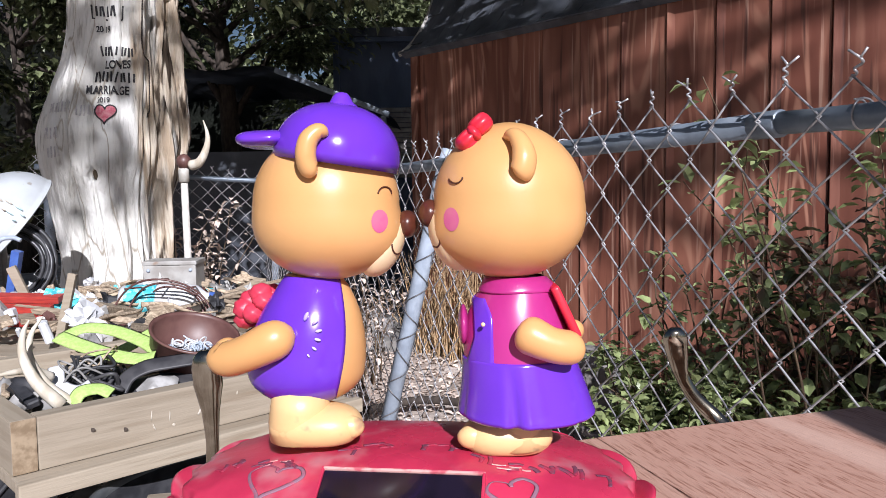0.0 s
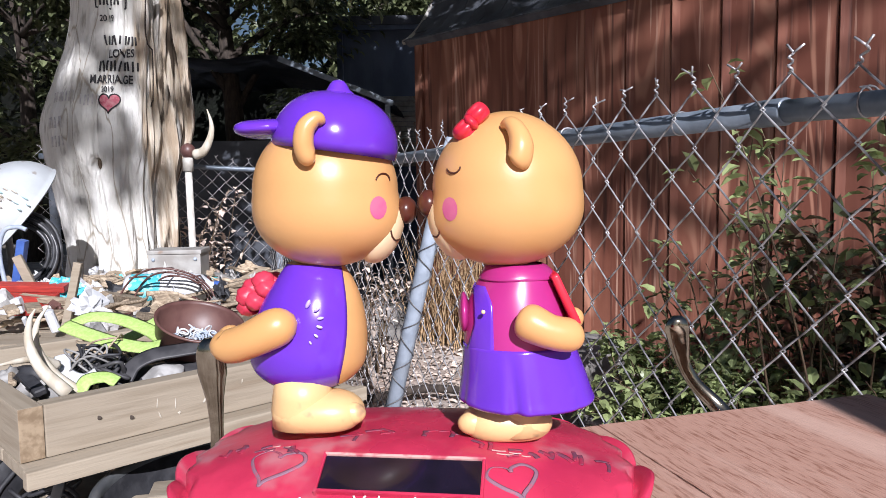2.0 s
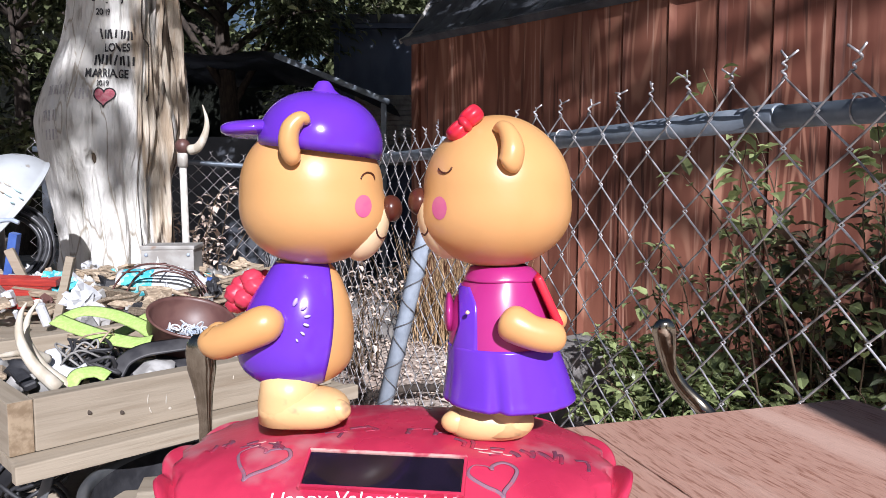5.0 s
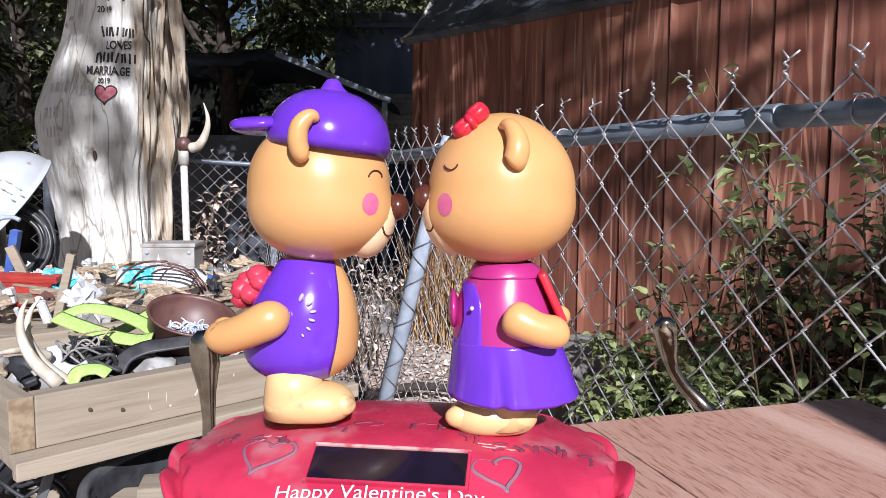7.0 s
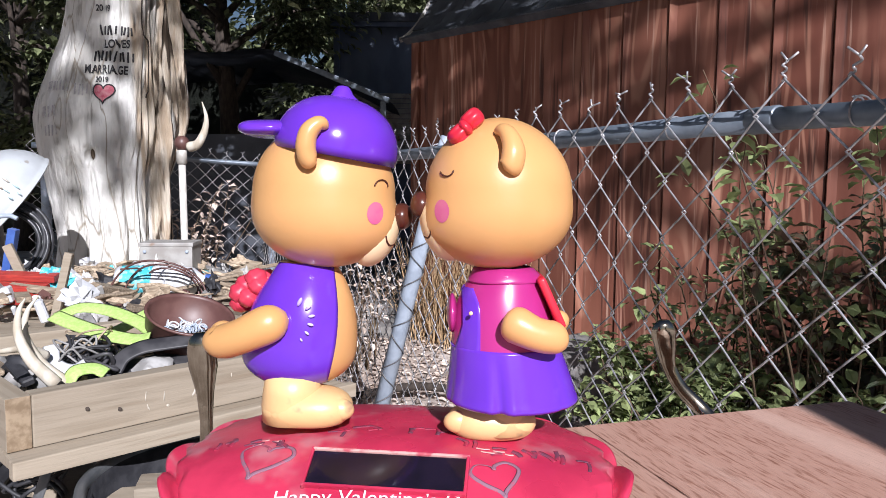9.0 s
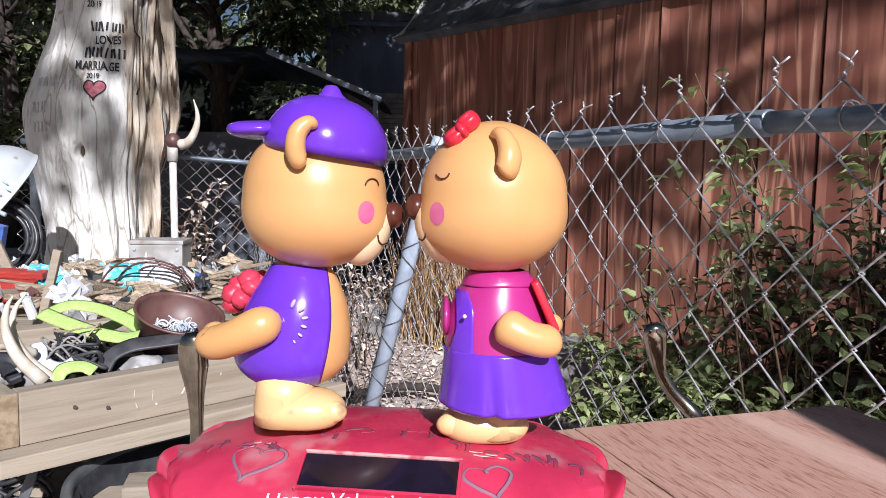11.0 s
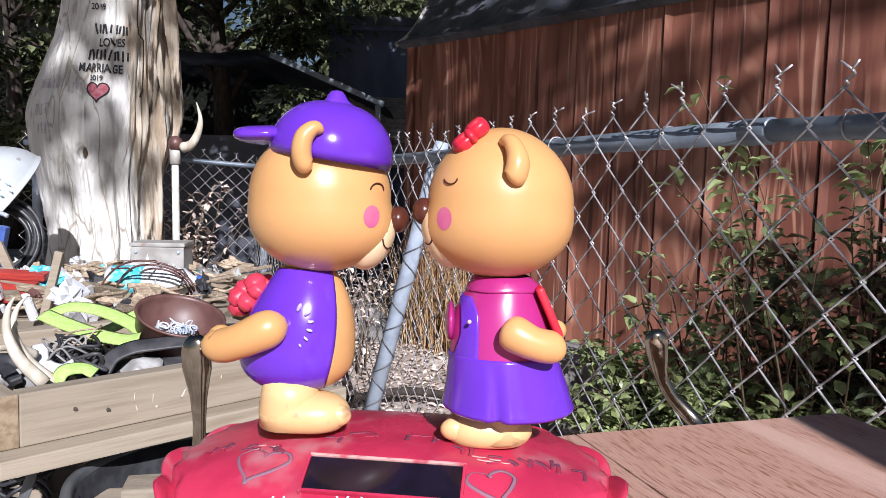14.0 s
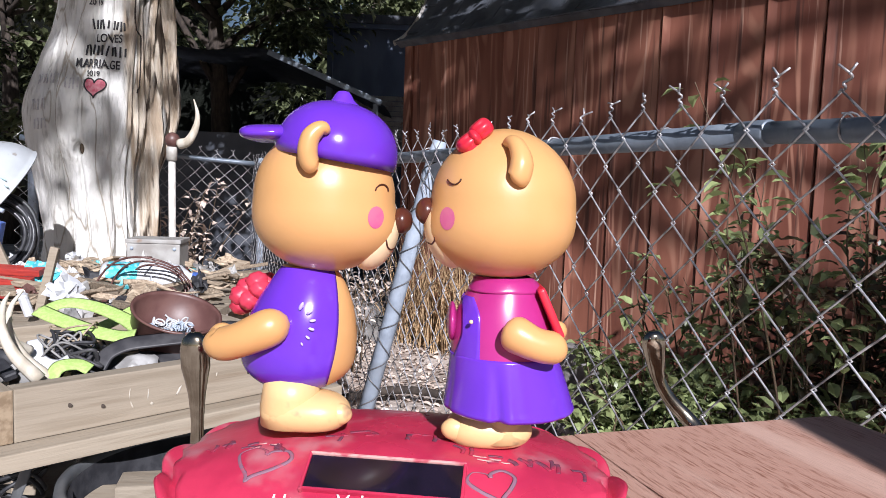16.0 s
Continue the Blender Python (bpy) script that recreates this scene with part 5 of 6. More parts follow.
tree((-2.4, 8.3, 0), 4.6, (-0.2, 0.0, 3.8, 2.0, 1.2, 1.5), 0.10, 14000, 11, "leafy tree in shade behind the sheds")
tree((-5.2, 7.2, 0), 5.0, (0, 0, 3.4, 2.4, 1.6, 2.4), 0.12, 9000, 12, "dark leafy tree beside the dead trunk")
tree((-1.0, 12.5, 0), 6.0, (0, 0, 4.6, 4.5, 1.5, 2.4), 0.16, 8500, 13, "tall leafy tree far behind the sheds")
tree((-6.5, 11.5, 0), 6.5, (0, 0, 4.2, 3.6, 1.8, 3.4), 0.16, 8000, 14, "tall leafy tree at the back of the yard")
# shade trees out of view, whose shadows dapple shed and trunk; extra clumps darken shrubs and rail
tree((6.0, -6.2, 0), 8.5, (-3.00, 0.7, 8.45, 1.2, 1.2, 0.75), 0.18, 960, 15, "tall shade tree whose crown shades the shed", clumps=17, extra=((-2.32, -1.0, 6.65, 0.5, 240), (-2.00, -1.0, 6.45, 0.5, 200), (-2.26, 0.4, 7.95, 0.16, 32), (-2.18, 0.4, 7.65, 0.14, 28), (-2.10, 0.4, 7.4, 0.12, 26), (-3.20, 0.5, 8.5, 0.5, 110), (-2.75, 0.5, 8.6, 0.4, 60), (-3.35, -1.0, 6.27, 0.12, 40)))
tree((-6.4, -6.4, 0), 7.8, (6.76, 1.0, 7.25, 0.50, 0.6, 0.75), 0.16, 370, 16, "tall shade tree whose crown shades the dead trunk", clumps=12, extra=((6.70, 1.1, 7.5, 0.24, 36), (6.71, 1.1, 7.16, 0.24, 55)))
# dense crowns above the view, added to block sun from the background
tree((-5.4, 3.6, 0), 4.4, (4.2, 0.4, 3.55, 3.1, 0.7, 1.0), 0.13, 5000, 17, "dense unseen tree added to shade the back of the yard", clumps=90)
tree((1.9, 6.6, 0), 4.6, (-1.55, -0.9, 4.35, 1.75, 0.9, 0.95), 0.14, 5600, 19, "dense tree added to shade the sheds, only its sprigs in view", clumps=60, extra=((-2.45, -1.4, 2.52, 0.22, 46), (-2.75, -1.3, 2.62, 0.25, 50), (-3.2, -1.2, 2.7, 0.25, 50)))
tree((-7.4, 4.6, 0), 5.4, (2.0, 0.4, 3.6, 2.6, 0.9, 1.6), 0.13, 11000, 18, "dense unseen tree added to shade the yard's edge", clumps=100)


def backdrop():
    # added sheet, coloured near black to stand for the deep shade behind
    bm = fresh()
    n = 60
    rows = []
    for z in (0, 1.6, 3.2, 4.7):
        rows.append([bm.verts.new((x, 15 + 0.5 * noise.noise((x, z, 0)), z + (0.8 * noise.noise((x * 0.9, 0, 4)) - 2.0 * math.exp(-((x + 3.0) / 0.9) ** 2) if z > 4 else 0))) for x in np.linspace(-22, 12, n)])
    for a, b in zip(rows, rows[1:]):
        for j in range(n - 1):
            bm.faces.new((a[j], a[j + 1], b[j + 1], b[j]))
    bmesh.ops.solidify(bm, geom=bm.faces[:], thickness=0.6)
    tagged(part("backdrop", bm, M["far_shade"]), "near-black sheet for the deep shade beyond the yard", "hedge", kind="structure")


backdrop()


# ---------------------------------------------------------------- junk table on the yard's far side
JA = Vector((-0.668, 1.204, 0))
JX, JY = Vector((0.705, 0.709, 0)), Vector((-0.709, 0.705, 0))


def jm(a, b, z, rz=0, rx=0, ry=0):
    """A pose on the junk table: a along its front edge, b back from it."""
    return frame_at(JA + JX * a + JY * b + Vector((0, 0, z)), JX, JY) @ pose(0, 0, 0, rx, ry, rz)


def jp(a, b, z):
    return JA + JX * a + JY * b + Vector((0, 0, z))


def lumber_piece(name, size, m, parent, label="", ends=False):
    bm = fresh()
    box(bm, size, None, 0.003, 2)
    if ends:
        bm.normal_update()
        for f in bm.faces:
            if abs(f.normal.x) > 0.9:
                f.material_index = 1
    ob = part(name, bm, [M["lumber"], M["endgrain"]], parent, label, smooth=False)
    ob.matrix_basis = m
    return ob


def junk_table():
    t = tagged(empty("work_table"), "weathered lumber work table heaped with junk", "table")
    for i in range(6):
        lumber_piece("plank", (0.66, 0.134, 0.022), jm(0.29, 0.035 + i * 0.14, 0.640), t)
    lumber_piece("edge_board", (0.68, 0.022, 0.03), jm(0.295, -0.040, 0.637), t, "pale edge board")
    for a in (0.14, 0.55):
        for b in (0.46, 0.78):
            lumber_piece("leg", (0.05, 0.06, 0.66), jm(a, b, 0.30), t)


junk_table()


def tray():
    t = tagged(empty("lumber_tray"), "open tray of weathered two-by-four lumber", "tray")
    lumber_piece("front_board", (0.60, 0.038, 0.089), jm(0.30, 0.019, 0.697), t, "weathered board with knots and scuffs")
    lumber_piece("side_board", (0.55, 0.038, 0.089), jm(-0.020, 0.275, 0.697, 90), t, "", True)
    lumber_piece("back_board", (0.60, 0.038, 0.089), jm(0.30, 0.55, 0.697), t)
    lumber_piece("side_board", (0.50, 0.038, 0.089), jm(0.60, 0.29, 0.697, 90), t)
    for a, z in ((0.085, 0.70), (0.14, 0.688), (0.43, 0.704), (0.47, 0.69)):
        bm = fresh()
        ball(bm, jp(a, -0.0005, z), (0.0055, 0.0012, 0.004), 12, 8)
        part("knot", bm, M["dark_bark"], t, "dark wood knot")
    for a, z, w, h, lean in ((0.188, 0.702, 0.0016, 0.012, 6), (0.192, 0.680, 0.0022, 0.009, -20), (0.222, 0.694, 0.0014, 0.014, 4), (0.229, 0.676, 0.0050, 0.004, 35), (0.282, 0.692, 0.0035, 0.013, 32), (0.36, 0.71, 0.002, 0.006, 10)):
        bm = fresh()
        ball(bm, (0, 0, 0), (w * 0.6, 0.0006, h * 0.7), 12, 8, None, lambda v: v * (1 + 0.6 * noise.noise((v.x * 3 + a * 90, v.y, v.z * 4))))
        for v in bm.verts:
            v.co = jm(a, -0.0004, z, 0, 0, lean) @ v.co
        part("scuff", bm, M["faded_tan"], t, "pale paint scuff")


tray()


def ribbon(bm, pts, width, thick=0.002, n=40, up=None):
    line = curve(pts, n)
    sweep(bm, line, [(width / 2, thick)] * len(line), 8, up=up)


def strap(name, pts, width, mat, label, up=None):
    bm = fresh()
    ribbon(bm, pts, width, 0.0025, 60, up)
    return tagged(part(name, bm, mat), label, "strap")


def antler(pts, r, label):
    bm = fresh()
    line = curve(pts, 22)
    sweep(bm, line, [r * (1 - 0.9 * (i / 22) ** 1.3) for i in range(23)], 10)
    return tagged(part("antler", bm, M["antler"]), label, "antler", "pale antlers")


# antlers, straps, pot and chain in the tray
antler([(-0.690, 1.363, 0.715), (-0.732, 1.353, 0.756), (-0.760, 1.353, 0.807), (-0.760, 1.363, 0.849), (-0.743, 1.373, 0.880)], 0.0125, "pale curved antler leaning out of the tray")
antler([(-0.684, 1.313, 0.729), (-0.722, 1.303, 0.775), (-0.743, 1.303, 0.822), (-0.740, 1.303, 0.862), (-0.728, 1.303, 0.885)], 0.0125, "pale curved antler with a fine tip")
antler([(-0.739, 1.383, 0.764), (-0.753, 1.343, 0.786), (-0.769, 1.303, 0.791), (-0.789, 1.273, 0.790)], 0.010, "pale antler lying over the tray's side")
strap("ratchet_strap", [(-0.806, 1.543, 0.811), (-0.752, 1.523, 0.797), (-0.685, 1.503, 0.782), (-0.622, 1.493, 0.773), (-0.588, 1.493, 0.778)], 0.036, M["lime"], "lime green webbing strap looped over the tray", up=(0.1, -0.55, 1))
strap("ratchet_strap", [(-0.817, 1.573, 0.801), (-0.780, 1.603, 0.817), (-0.719, 1.603, 0.812), (-0.646, 1.573, 0.795), (-0.603, 1.543, 0.781)], 0.034, M["lime"], "lime green webbing strap heaped in the tray", up=(0.1, -0.55, 1))
strap("ratchet_strap", [(-0.737, 1.643, 0.751), (-0.705, 1.683, 0.768), (-0.680, 1.723, 0.786), (-0.638, 1.743, 0.788)], 0.032, M["lime"], "lime green webbing strap folded behind the pan", up=(0.1, -0.7, 1))
strap("ratchet_strap", [(-0.685, 1.353, 0.720), (-0.674, 1.363, 0.740), (-0.650, 1.383, 0.741), (-0.627, 1.383, 0.732)], 0.03, M["lime"], "frayed lime green strap end over the tray's edge", up=(0.1, -0.8, 1))
strap("rubber_strap", [(-0.631, 1.423, 0.724), (-0.620, 1.443, 0.749), (-0.589, 1.463, 0.764), (-0.541, 1.483, 0.769), (-0.490, 1.503, 0.773)], 0.036, M["strap"], "dark grey rubber strap bowed over the tray", up=(0, -0.8, 1))
strap("rubber_strap", [(-0.639, 1.463, 0.722), (-0.597, 1.483, 0.723), (-0.549, 1.503, 0.729), (-0.506, 1.543, 0.737)], 0.05, M["strap"], "black rubber strap lying in the tray", up=(0, -0.6, 1))


def tangle(c, size, count, wire, mat, seed, label):
    """A loose knot of cable: one line that wanders round a centre."""
    rnd = random.Random(seed)
    pts, a = [], 0.0
    for i in range(count):
        a += rnd.uniform(0.7, 1.6)
        q = rnd.uniform(0.35, 1.0)
        pts.append(Vector(c) + Vector((size[0] * q * math.cos(a), size[1] * q * math.sin(a), size[2] * rnd.uniform(-1, 1))))
    bm = fresh()
    sweep(bm, curve(pts, count * 7), wire, 6)
    return tagged(part("cable_tangle", bm, mat), label, "cable")


tangle((-0.690, 1.463, 0.752), (0.062, 0.06, 0.034), 34, 0.0032, M["black"], 5, "tangled knot of black cable in the tray")
tangle((-0.700, 1.440, 0.752), (0.055, 0.05, 0.036), 20, 0.0022, M["scrap"], 6, "loose tangle of grey wire in the tray")
tangle((-0.705, 1.500, 0.765), (0.06, 0.05, 0.03), 26, 0.0020, M["stick"], 7, "rusty brown wire bundle in the tray")
tangle((-0.660, 1.43, 0.746), (0.05, 0.04, 0.02), 16, 0.0040, M["strap"], 8, "kinked black rubber hose in the tray")
bm = fresh()
ribbon(bm, [(-0.748, 1.42, 0.775), (-0.736, 1.40, 0.750), (-0.715, 1.39, 0.738), (-0.690, 1.39, 0.735), (-0.672, 1.40, 0.745)], 0.03, 0.003, 30, (0.1, -0.8, 1))
tagged(part("plastic_strip", bm, M["white_plastic"]), "curled strip of white plastic in the tray", "strip")


def pan():
    m = Matrix.Translation((-0.556, 1.603, 0.740)) @ pose(0, 0, 0, 18, 11, 20) @ Matrix.Scale(0.91, 4)
    t = tagged(empty("pan", m), "brown enamel pan tilted, holding loose chain", "pan")
    bm = fresh()
    lathe(bm, [(0.001, 0), (0.085, 0), (0.093, 0.006), (0.099, 0.076), (0.103, 0.078), (0.103, 0.083), (0.097, 0.083), (0.094, 0.076), (0.087, 0.012), (0.001, 0.010)], 56)
    part("bowl", bm, M["pot"], t)
    rnd = random.Random(3)
    for i in range(60):
        bm = fresh()
        a, r = rnd.uniform(0, 6.28), 0.055 * math.sqrt(rnd.random())
        c = pose(r * math.cos(a), r * math.sin(a), 0.018 + rnd.uniform(0, 0.022), rnd.uniform(0, 360), rnd.uniform(0, 360), rnd.uniform(0, 360))
        sweep(bm, [c @ Vector((0.011 * math.cos(q), 0.0065 * math.sin(q), 0)) for q in np.linspace(0, 2 * math.pi, 15)], 0.0022, 5)
        part("chain_link", bm, M["galv"] if i % 2 else M["white_plastic"], t)
    bm = fresh()
    sweep(bm, [(0.100, 0, 0.066), (0.125, 0.0, 0.071), (0.165, 0.0, 0.071)], [(0.012, 0.006), (0.013, 0.007), (0.015, 0.008)], 10)
    part("handle", bm, M["black"], t)


pan()


def tray_filling():
    rnd = random.Random(41)
    for i in range(70):
        a, b = rnd.uniform(0.04, 0.56), rnd.uniform(0.06, 0.52)
        s = rnd.uniform(0.03, 0.08)
        bm = fresh()
        m = jm(a, b, 0.665 + rnd.uniform(0.0, 0.05), rnd.uniform(0, 180), rnd.uniform(-50, 50), rnd.uniform(-30, 30))
        if i % 3:
            ball(bm, (0, 0, 0), (s * 0.7, s * 0.5, s * 0.4), 12, 8, None, lambda v: v * (1 + 0.8 * noise.noise((v.x * 2.4 + i, v.y * 2.4, v.z * 2.4))))
            for v in bm.verts:
                v.co = m @ v.co
            tagged(part("rag", bm, M[("black", "strap", "scrap", "black", "stick")[i % 5]]), "dark crumpled rag in the tray", "rag", "rags in the tray")
        else:
            box(bm, (s * 1.6, s * 0.4, s * 0.25), m, 0.003, 1)
            tagged(part("offcut", bm, M[("stick", "grey_metal", "black")[i // 3 % 3]], smooth=False), "worn offcut lying in the tray", "offcut", "offcuts in the tray")


tray_filling()


# ---------------------------------------------------------------- back table and its heap
def back_table():
    t = tagged(empty("scrap_table"), "long low table of grey planks under a heap of scrap", "table")
    for i in range(7):
        lumber_piece("plank", (1.9, 0.165, 0.03), Matrix.Translation((-1.62, 2.08 + i * 0.172, 0.66)), t)
    for x in (-2.45, -0.78):
        for y in (2.08, 3.05):
            lumber_piece("leg", (0.07, 0.07, 0.66), Matrix.Translation((x, y, 0.315)), t)


back_table()


def scrap_heap():
    rnd = random.Random(21)
    for i in range(150):
        x, y = rnd.uniform(-2.2, -0.72), rnd.uniform(2.0, 3.15)
        ln = rnd.uniform(0.07, 0.30)
        bm = fresh()
        m = pose(x, y, 0.69 + rnd.uniform(0, 0.06), rnd.uniform(-20, 20), rnd.uniform(-14, 14), rnd.uniform(0, 180))
        if i % 3:
            box(bm, (ln, rnd.uniform(0.012, 0.05), rnd.uniform(0.008, 0.025)), m, 0.002, 1)
            tagged(part("scrap_stick", bm, M["stick"], smooth=False), "broken stick of scrap wood on the table", "stick", "scrap sticks")
        else:
            line = curve([m @ Vector((-ln / 2, 0, 0)), m @ Vector((-ln / 6, 0.02, 0.01)), m @ Vector((ln / 5, -0.02, 0)), m @ Vector((ln / 2, 0.01, 0.01))], 8)
            sweep(bm, line, [0.009 * (1 - j / 12) for j in range(9)], 6)
            tagged(part("twig", bm, M["stick"]), "dry crooked twig on the scrap heap", "twig", "scrap twigs")
    cols = ["scrap", "white_paint", "stick", "grey_metal", "black", "scrap", "white_plastic", "pot", "teal", "white_plastic", "scrap", "black", "grey_metal"]
    for i in range(150):
        x, y = rnd.uniform(-2.2, -0.75), rnd.uniform(2.0, 3.15)
        bm = fresh()
        s = rnd.uniform(0.025, 0.09)
        m = pose(x, y, 0.70 + rnd.uniform(0, 0.05), rnd.uniform(0, 90), rnd.uniform(0, 90), rnd.uniform(0, 180))
        c = cols[i % len(cols)]
        if i % 2:
            box(bm, (s, s * rnd.uniform(0.4, 1), s * rnd.uniform(0.2, 0.6)), m, s * 0.08, 1)
            tagged(part("scrap_block", bm, M[c], smooth=False), "small worn scrap piece among the junk", "scrap", "scrap pieces")
        else:
            ball(bm, (0, 0, 0), (s * 0.6, s * 0.5, s * 0.3), 14, 9, None, lambda v: v * (1 + 0.9 * noise.noise((v.x * 2.6 + i, v.y * 2.6, v.z * 2.6))))
            for v in bm.verts:
                v.co = m @ v.co
            tagged(part("scrap_lump", bm, M[c], smooth=False), "crumpled scrap lump among the junk", "scrap", "scrap pieces")


scrap_heap()


def plank_thing(name, size, m, mat, label, cat, bevel=0.003):
    bm = fresh()
    box(bm, size, m, bevel)
    return tagged(part(name, bm, mat, smooth=False), label, cat)


for i in range(3):
    plank_thing("red_slat", (0.50, 0.05, 0.022), pose(-1.52, 2.30 + i * 0.07, 0.725 + i * 0.026, 10, 2, 3), M["red_wood"], "red painted wooden slat on the scrap table", "slat")
plank_thing("upright_stake", (0.024, 0.016, 0.24), pose(-1.13, 2.2, 0.76, 0, 14, 0), M["lumber"], "pale wooden stake standing among the scrap", "stake")
plank_thing("upright_stake", (0.03, 0.018, 0.20), pose(-1.42, 2.5, 0.78, 0, -22, 10), M["lumber"], "short wooden stake leaning in the scrap", "stake")


def carton():
    t = tagged(empty("jug", pose(-0.945, 2.52, 0.752, 0, 90, 8)), "white plastic jug with a teal label lying down", "jug")
    bm = fresh()
    lathe(bm, [(0.001, -0.15), (0.045, -0.15), (0.052, -0.14), (0.052, 0.06), (0.045, 0.10), (0.02, 0.13), (0.018, 0.15), (0.001, 0.15)], 28)
    part("body", bm, M["white_plastic"], t)
    bm = fresh()
    lathe(bm, [(0.0535, -0.13), (0.0535, -0.03)], 28)
    part("label", bm, M["teal"], t, "teal printed label")
    bm = fresh()
    lathe(bm, [(0.022, 0.14), (0.022, 0.165), (0.001, 0.167)], 20)
    part("cap", bm, M["blue"], t)


carton()


def wire_basket():
    t = tagged(empty("wire_basket", pose(-0.915, 2.42, 0.69)), "rusty hooped wire basket on the scrap table", "basket")
    for i in range(3):
        bm = fresh()
        w = 0.165 - 0.03 * i
        pts = [Vector((w * math.cos(a), -0.05 + 0.05 * i + 0.02 * math.sin(3 * a), 0.15 * math.sin(a) * (1 - 0.12 * i))) for a in np.linspace(0, math.pi, 22)]
        sweep(bm, pts, 0.0034, 6)
        part("hoop", bm, M["pot"], t)
    for s in (-0.10, 0, 0.10):
        bm = fresh()
        sweep(bm, [(s, -0.07, 0.15 * math.sqrt(max(1 - (s / 0.17) ** 2, 0))), (s * 0.9, 0.03, 0.14 * math.sqrt(max(1 - (s / 0.17) ** 2, 0))), (s * 0.8, 0.12, 0.09 * math.sqrt(max(1 - (s / 0.17) ** 2, 0)))], 0.0032, 6)
        part("rib", bm, M["pot"], t)
    bm = fresh()
    sweep(bm, [Vector((0.19 * math.cos(a), 0.02 + 0.11 * math.sin(a), 0.006)) for a in np.linspace(0, 2 * math.pi, 30)], 0.004, 6)
    part("rim", bm, M["pot"], t)


wire_basket()


def metal_box():
    t = tagged(empty("metal_box", pose(-1.085, 2.98, 0.675, 0, 0, 6)), "dented grey metal box with a lid", "box")
    bm = fresh()
    box(bm, (0.20, 0.16, 0.160), Matrix.Translation((0, 0, 0.080)), 0.006)
    part("body", bm, M["grey_metal"], t, smooth=False)
    bm = fresh()
    box(bm, (0.208, 0.168, 0.016), Matrix.Translation((0, 0, 0.168)), 0.004)
    part("lid", bm, M["grey_metal"], t, smooth=False)
    bm = fresh()
    vs = [bm.verts.new(p) for p in ((-0.06, -0.083, 0.03), (-0.01, -0.083, 0.03), (-0.035, -0.083, 0.135), (-0.06, -0.088, 0.03), (-0.01, -0.088, 0.03), (-0.035, -0.088, 0.135))]
    for f in ((0, 1, 2), (5, 4, 3), (0, 3, 4, 1), (1, 4, 5, 2), (2, 5, 3, 0)):
        bm.faces.new([vs[i] for i in f])
    part("badge", bm, M["white_paint"], t, "pale triangular badge", smooth=False)
    for dx in (-0.08, 0.08):
        bm = fresh()
        ball(bm, (dx, -0.083, 0.140), (0.007, 0.004, 0.007), 10, 8)
        part("screw", bm, M["galv"], t)


metal_box()


def pipe():
    t = tagged(empty("pipe", pose(-1.17, 3.42, 0)), "white pipe with a capped end and dark knob", "pipe")
    bm = fresh()
    sweep(bm, [(0.0, 0, -0.01), (-0.01, 0, 0.6), (-0.018, 0, 1.20)], 0.016, 16)
    part("tube", bm, M["pvc"], t)
    bm = fresh()
    lathe(bm, [(0.001, 1.17), (0.023, 1.17), (0.024, 1.225), (0.02, 1.232), (0.001, 1.234)], 20, (-0.018, 0, 0))
    part("coupling", bm, M["pvc"], t)
    bm = fresh()
    ball(bm, (-0.016, 0, 1.262), (0.034, 0.034, 0.036), 20, 14)
    part("knob", bm, M["pot"], t, "dark brown glass knob")


pipe()
antler([(-1.145, 3.40, 1.245), (-1.10, 3.38, 1.26), (-1.065, 3.37, 1.32), (-1.058, 3.37, 1.38), (-1.075, 3.37, 1.445)], 0.024, "pale antler fixed beside the pipe")


def dish():
    """A tilted white dome on a bent stem."""
    turn = Vector((-0.595, -0.484, 0.62)).to_track_quat("Z", "Y").to_matrix()
    t = tagged(empty("enamel_dish", Matrix.Translation((-1.755, 3.0, 0.985)) @ turn.to_4x4()), "round white enamel dish with faded flowers, propped on edge", "dish")
    bm = fresh()
    out = [(0.244 * math.cos(a), 0.20 * math.sin(a)) for a in [math.pi / 2 * i / 14 for i in range(15)]]
    inn = [(max(r - 0.006, 0.0005), z - 0.006) for r, z in out]
    inn[0] = (0.238, 0.002)
    lathe(bm, [(max(r, 0.0005), z) for r, z in inn[::-1]] + [(0.247, -0.003), (0.249, 0.003)] + [(max(r, 0.0005), z) for r, z in out], 56)
    bmesh.ops.recalc_face_normals(bm, faces=bm.faces)
    part("bowl", bm, M["dish_white"], t)
    rnd = random.Random(5)
    near = turn.transposed() @ Vector((0.5, -0.86, 0))
    for i in range(6):
        a, e = math.atan2(near.y, near.x) + rnd.uniform(-0.5, 0.35), rnd.uniform(0.15, 0.7)
        bm = fresh()
        for k in range(4):
            da, de = 0.11 * math.cos(k * 1.6 + i), 0.10 * math.sin(k * 1.6 + i)
            f = Vector((0.244 * math.cos(e + de) * math.cos(a + da), 0.244 * math.cos(e + de) * math.sin(a + da), 0.20 * math.sin(e + de)))
            ball(bm, f, (0.017, 0.0040, 0.010), 10, 6, pose(0, 0, 0, 0, 50 * k, 0))
        part("flower", bm, M["faded_teal"] if i % 2 else M["faded_tan"], t, "faded painted flower")
    bm = fresh()
    sweep(bm, [turn.transposed() @ Vector(q) for q in ((-0.10, -0.07, 0.10), (-0.03, 0.0, -0.05), (-0.02, 0.0, -0.25), (-0.02, 0.0, -0.42))], 0.014, 10)
    part("stem", bm, M["grey_metal"], t)


dish()


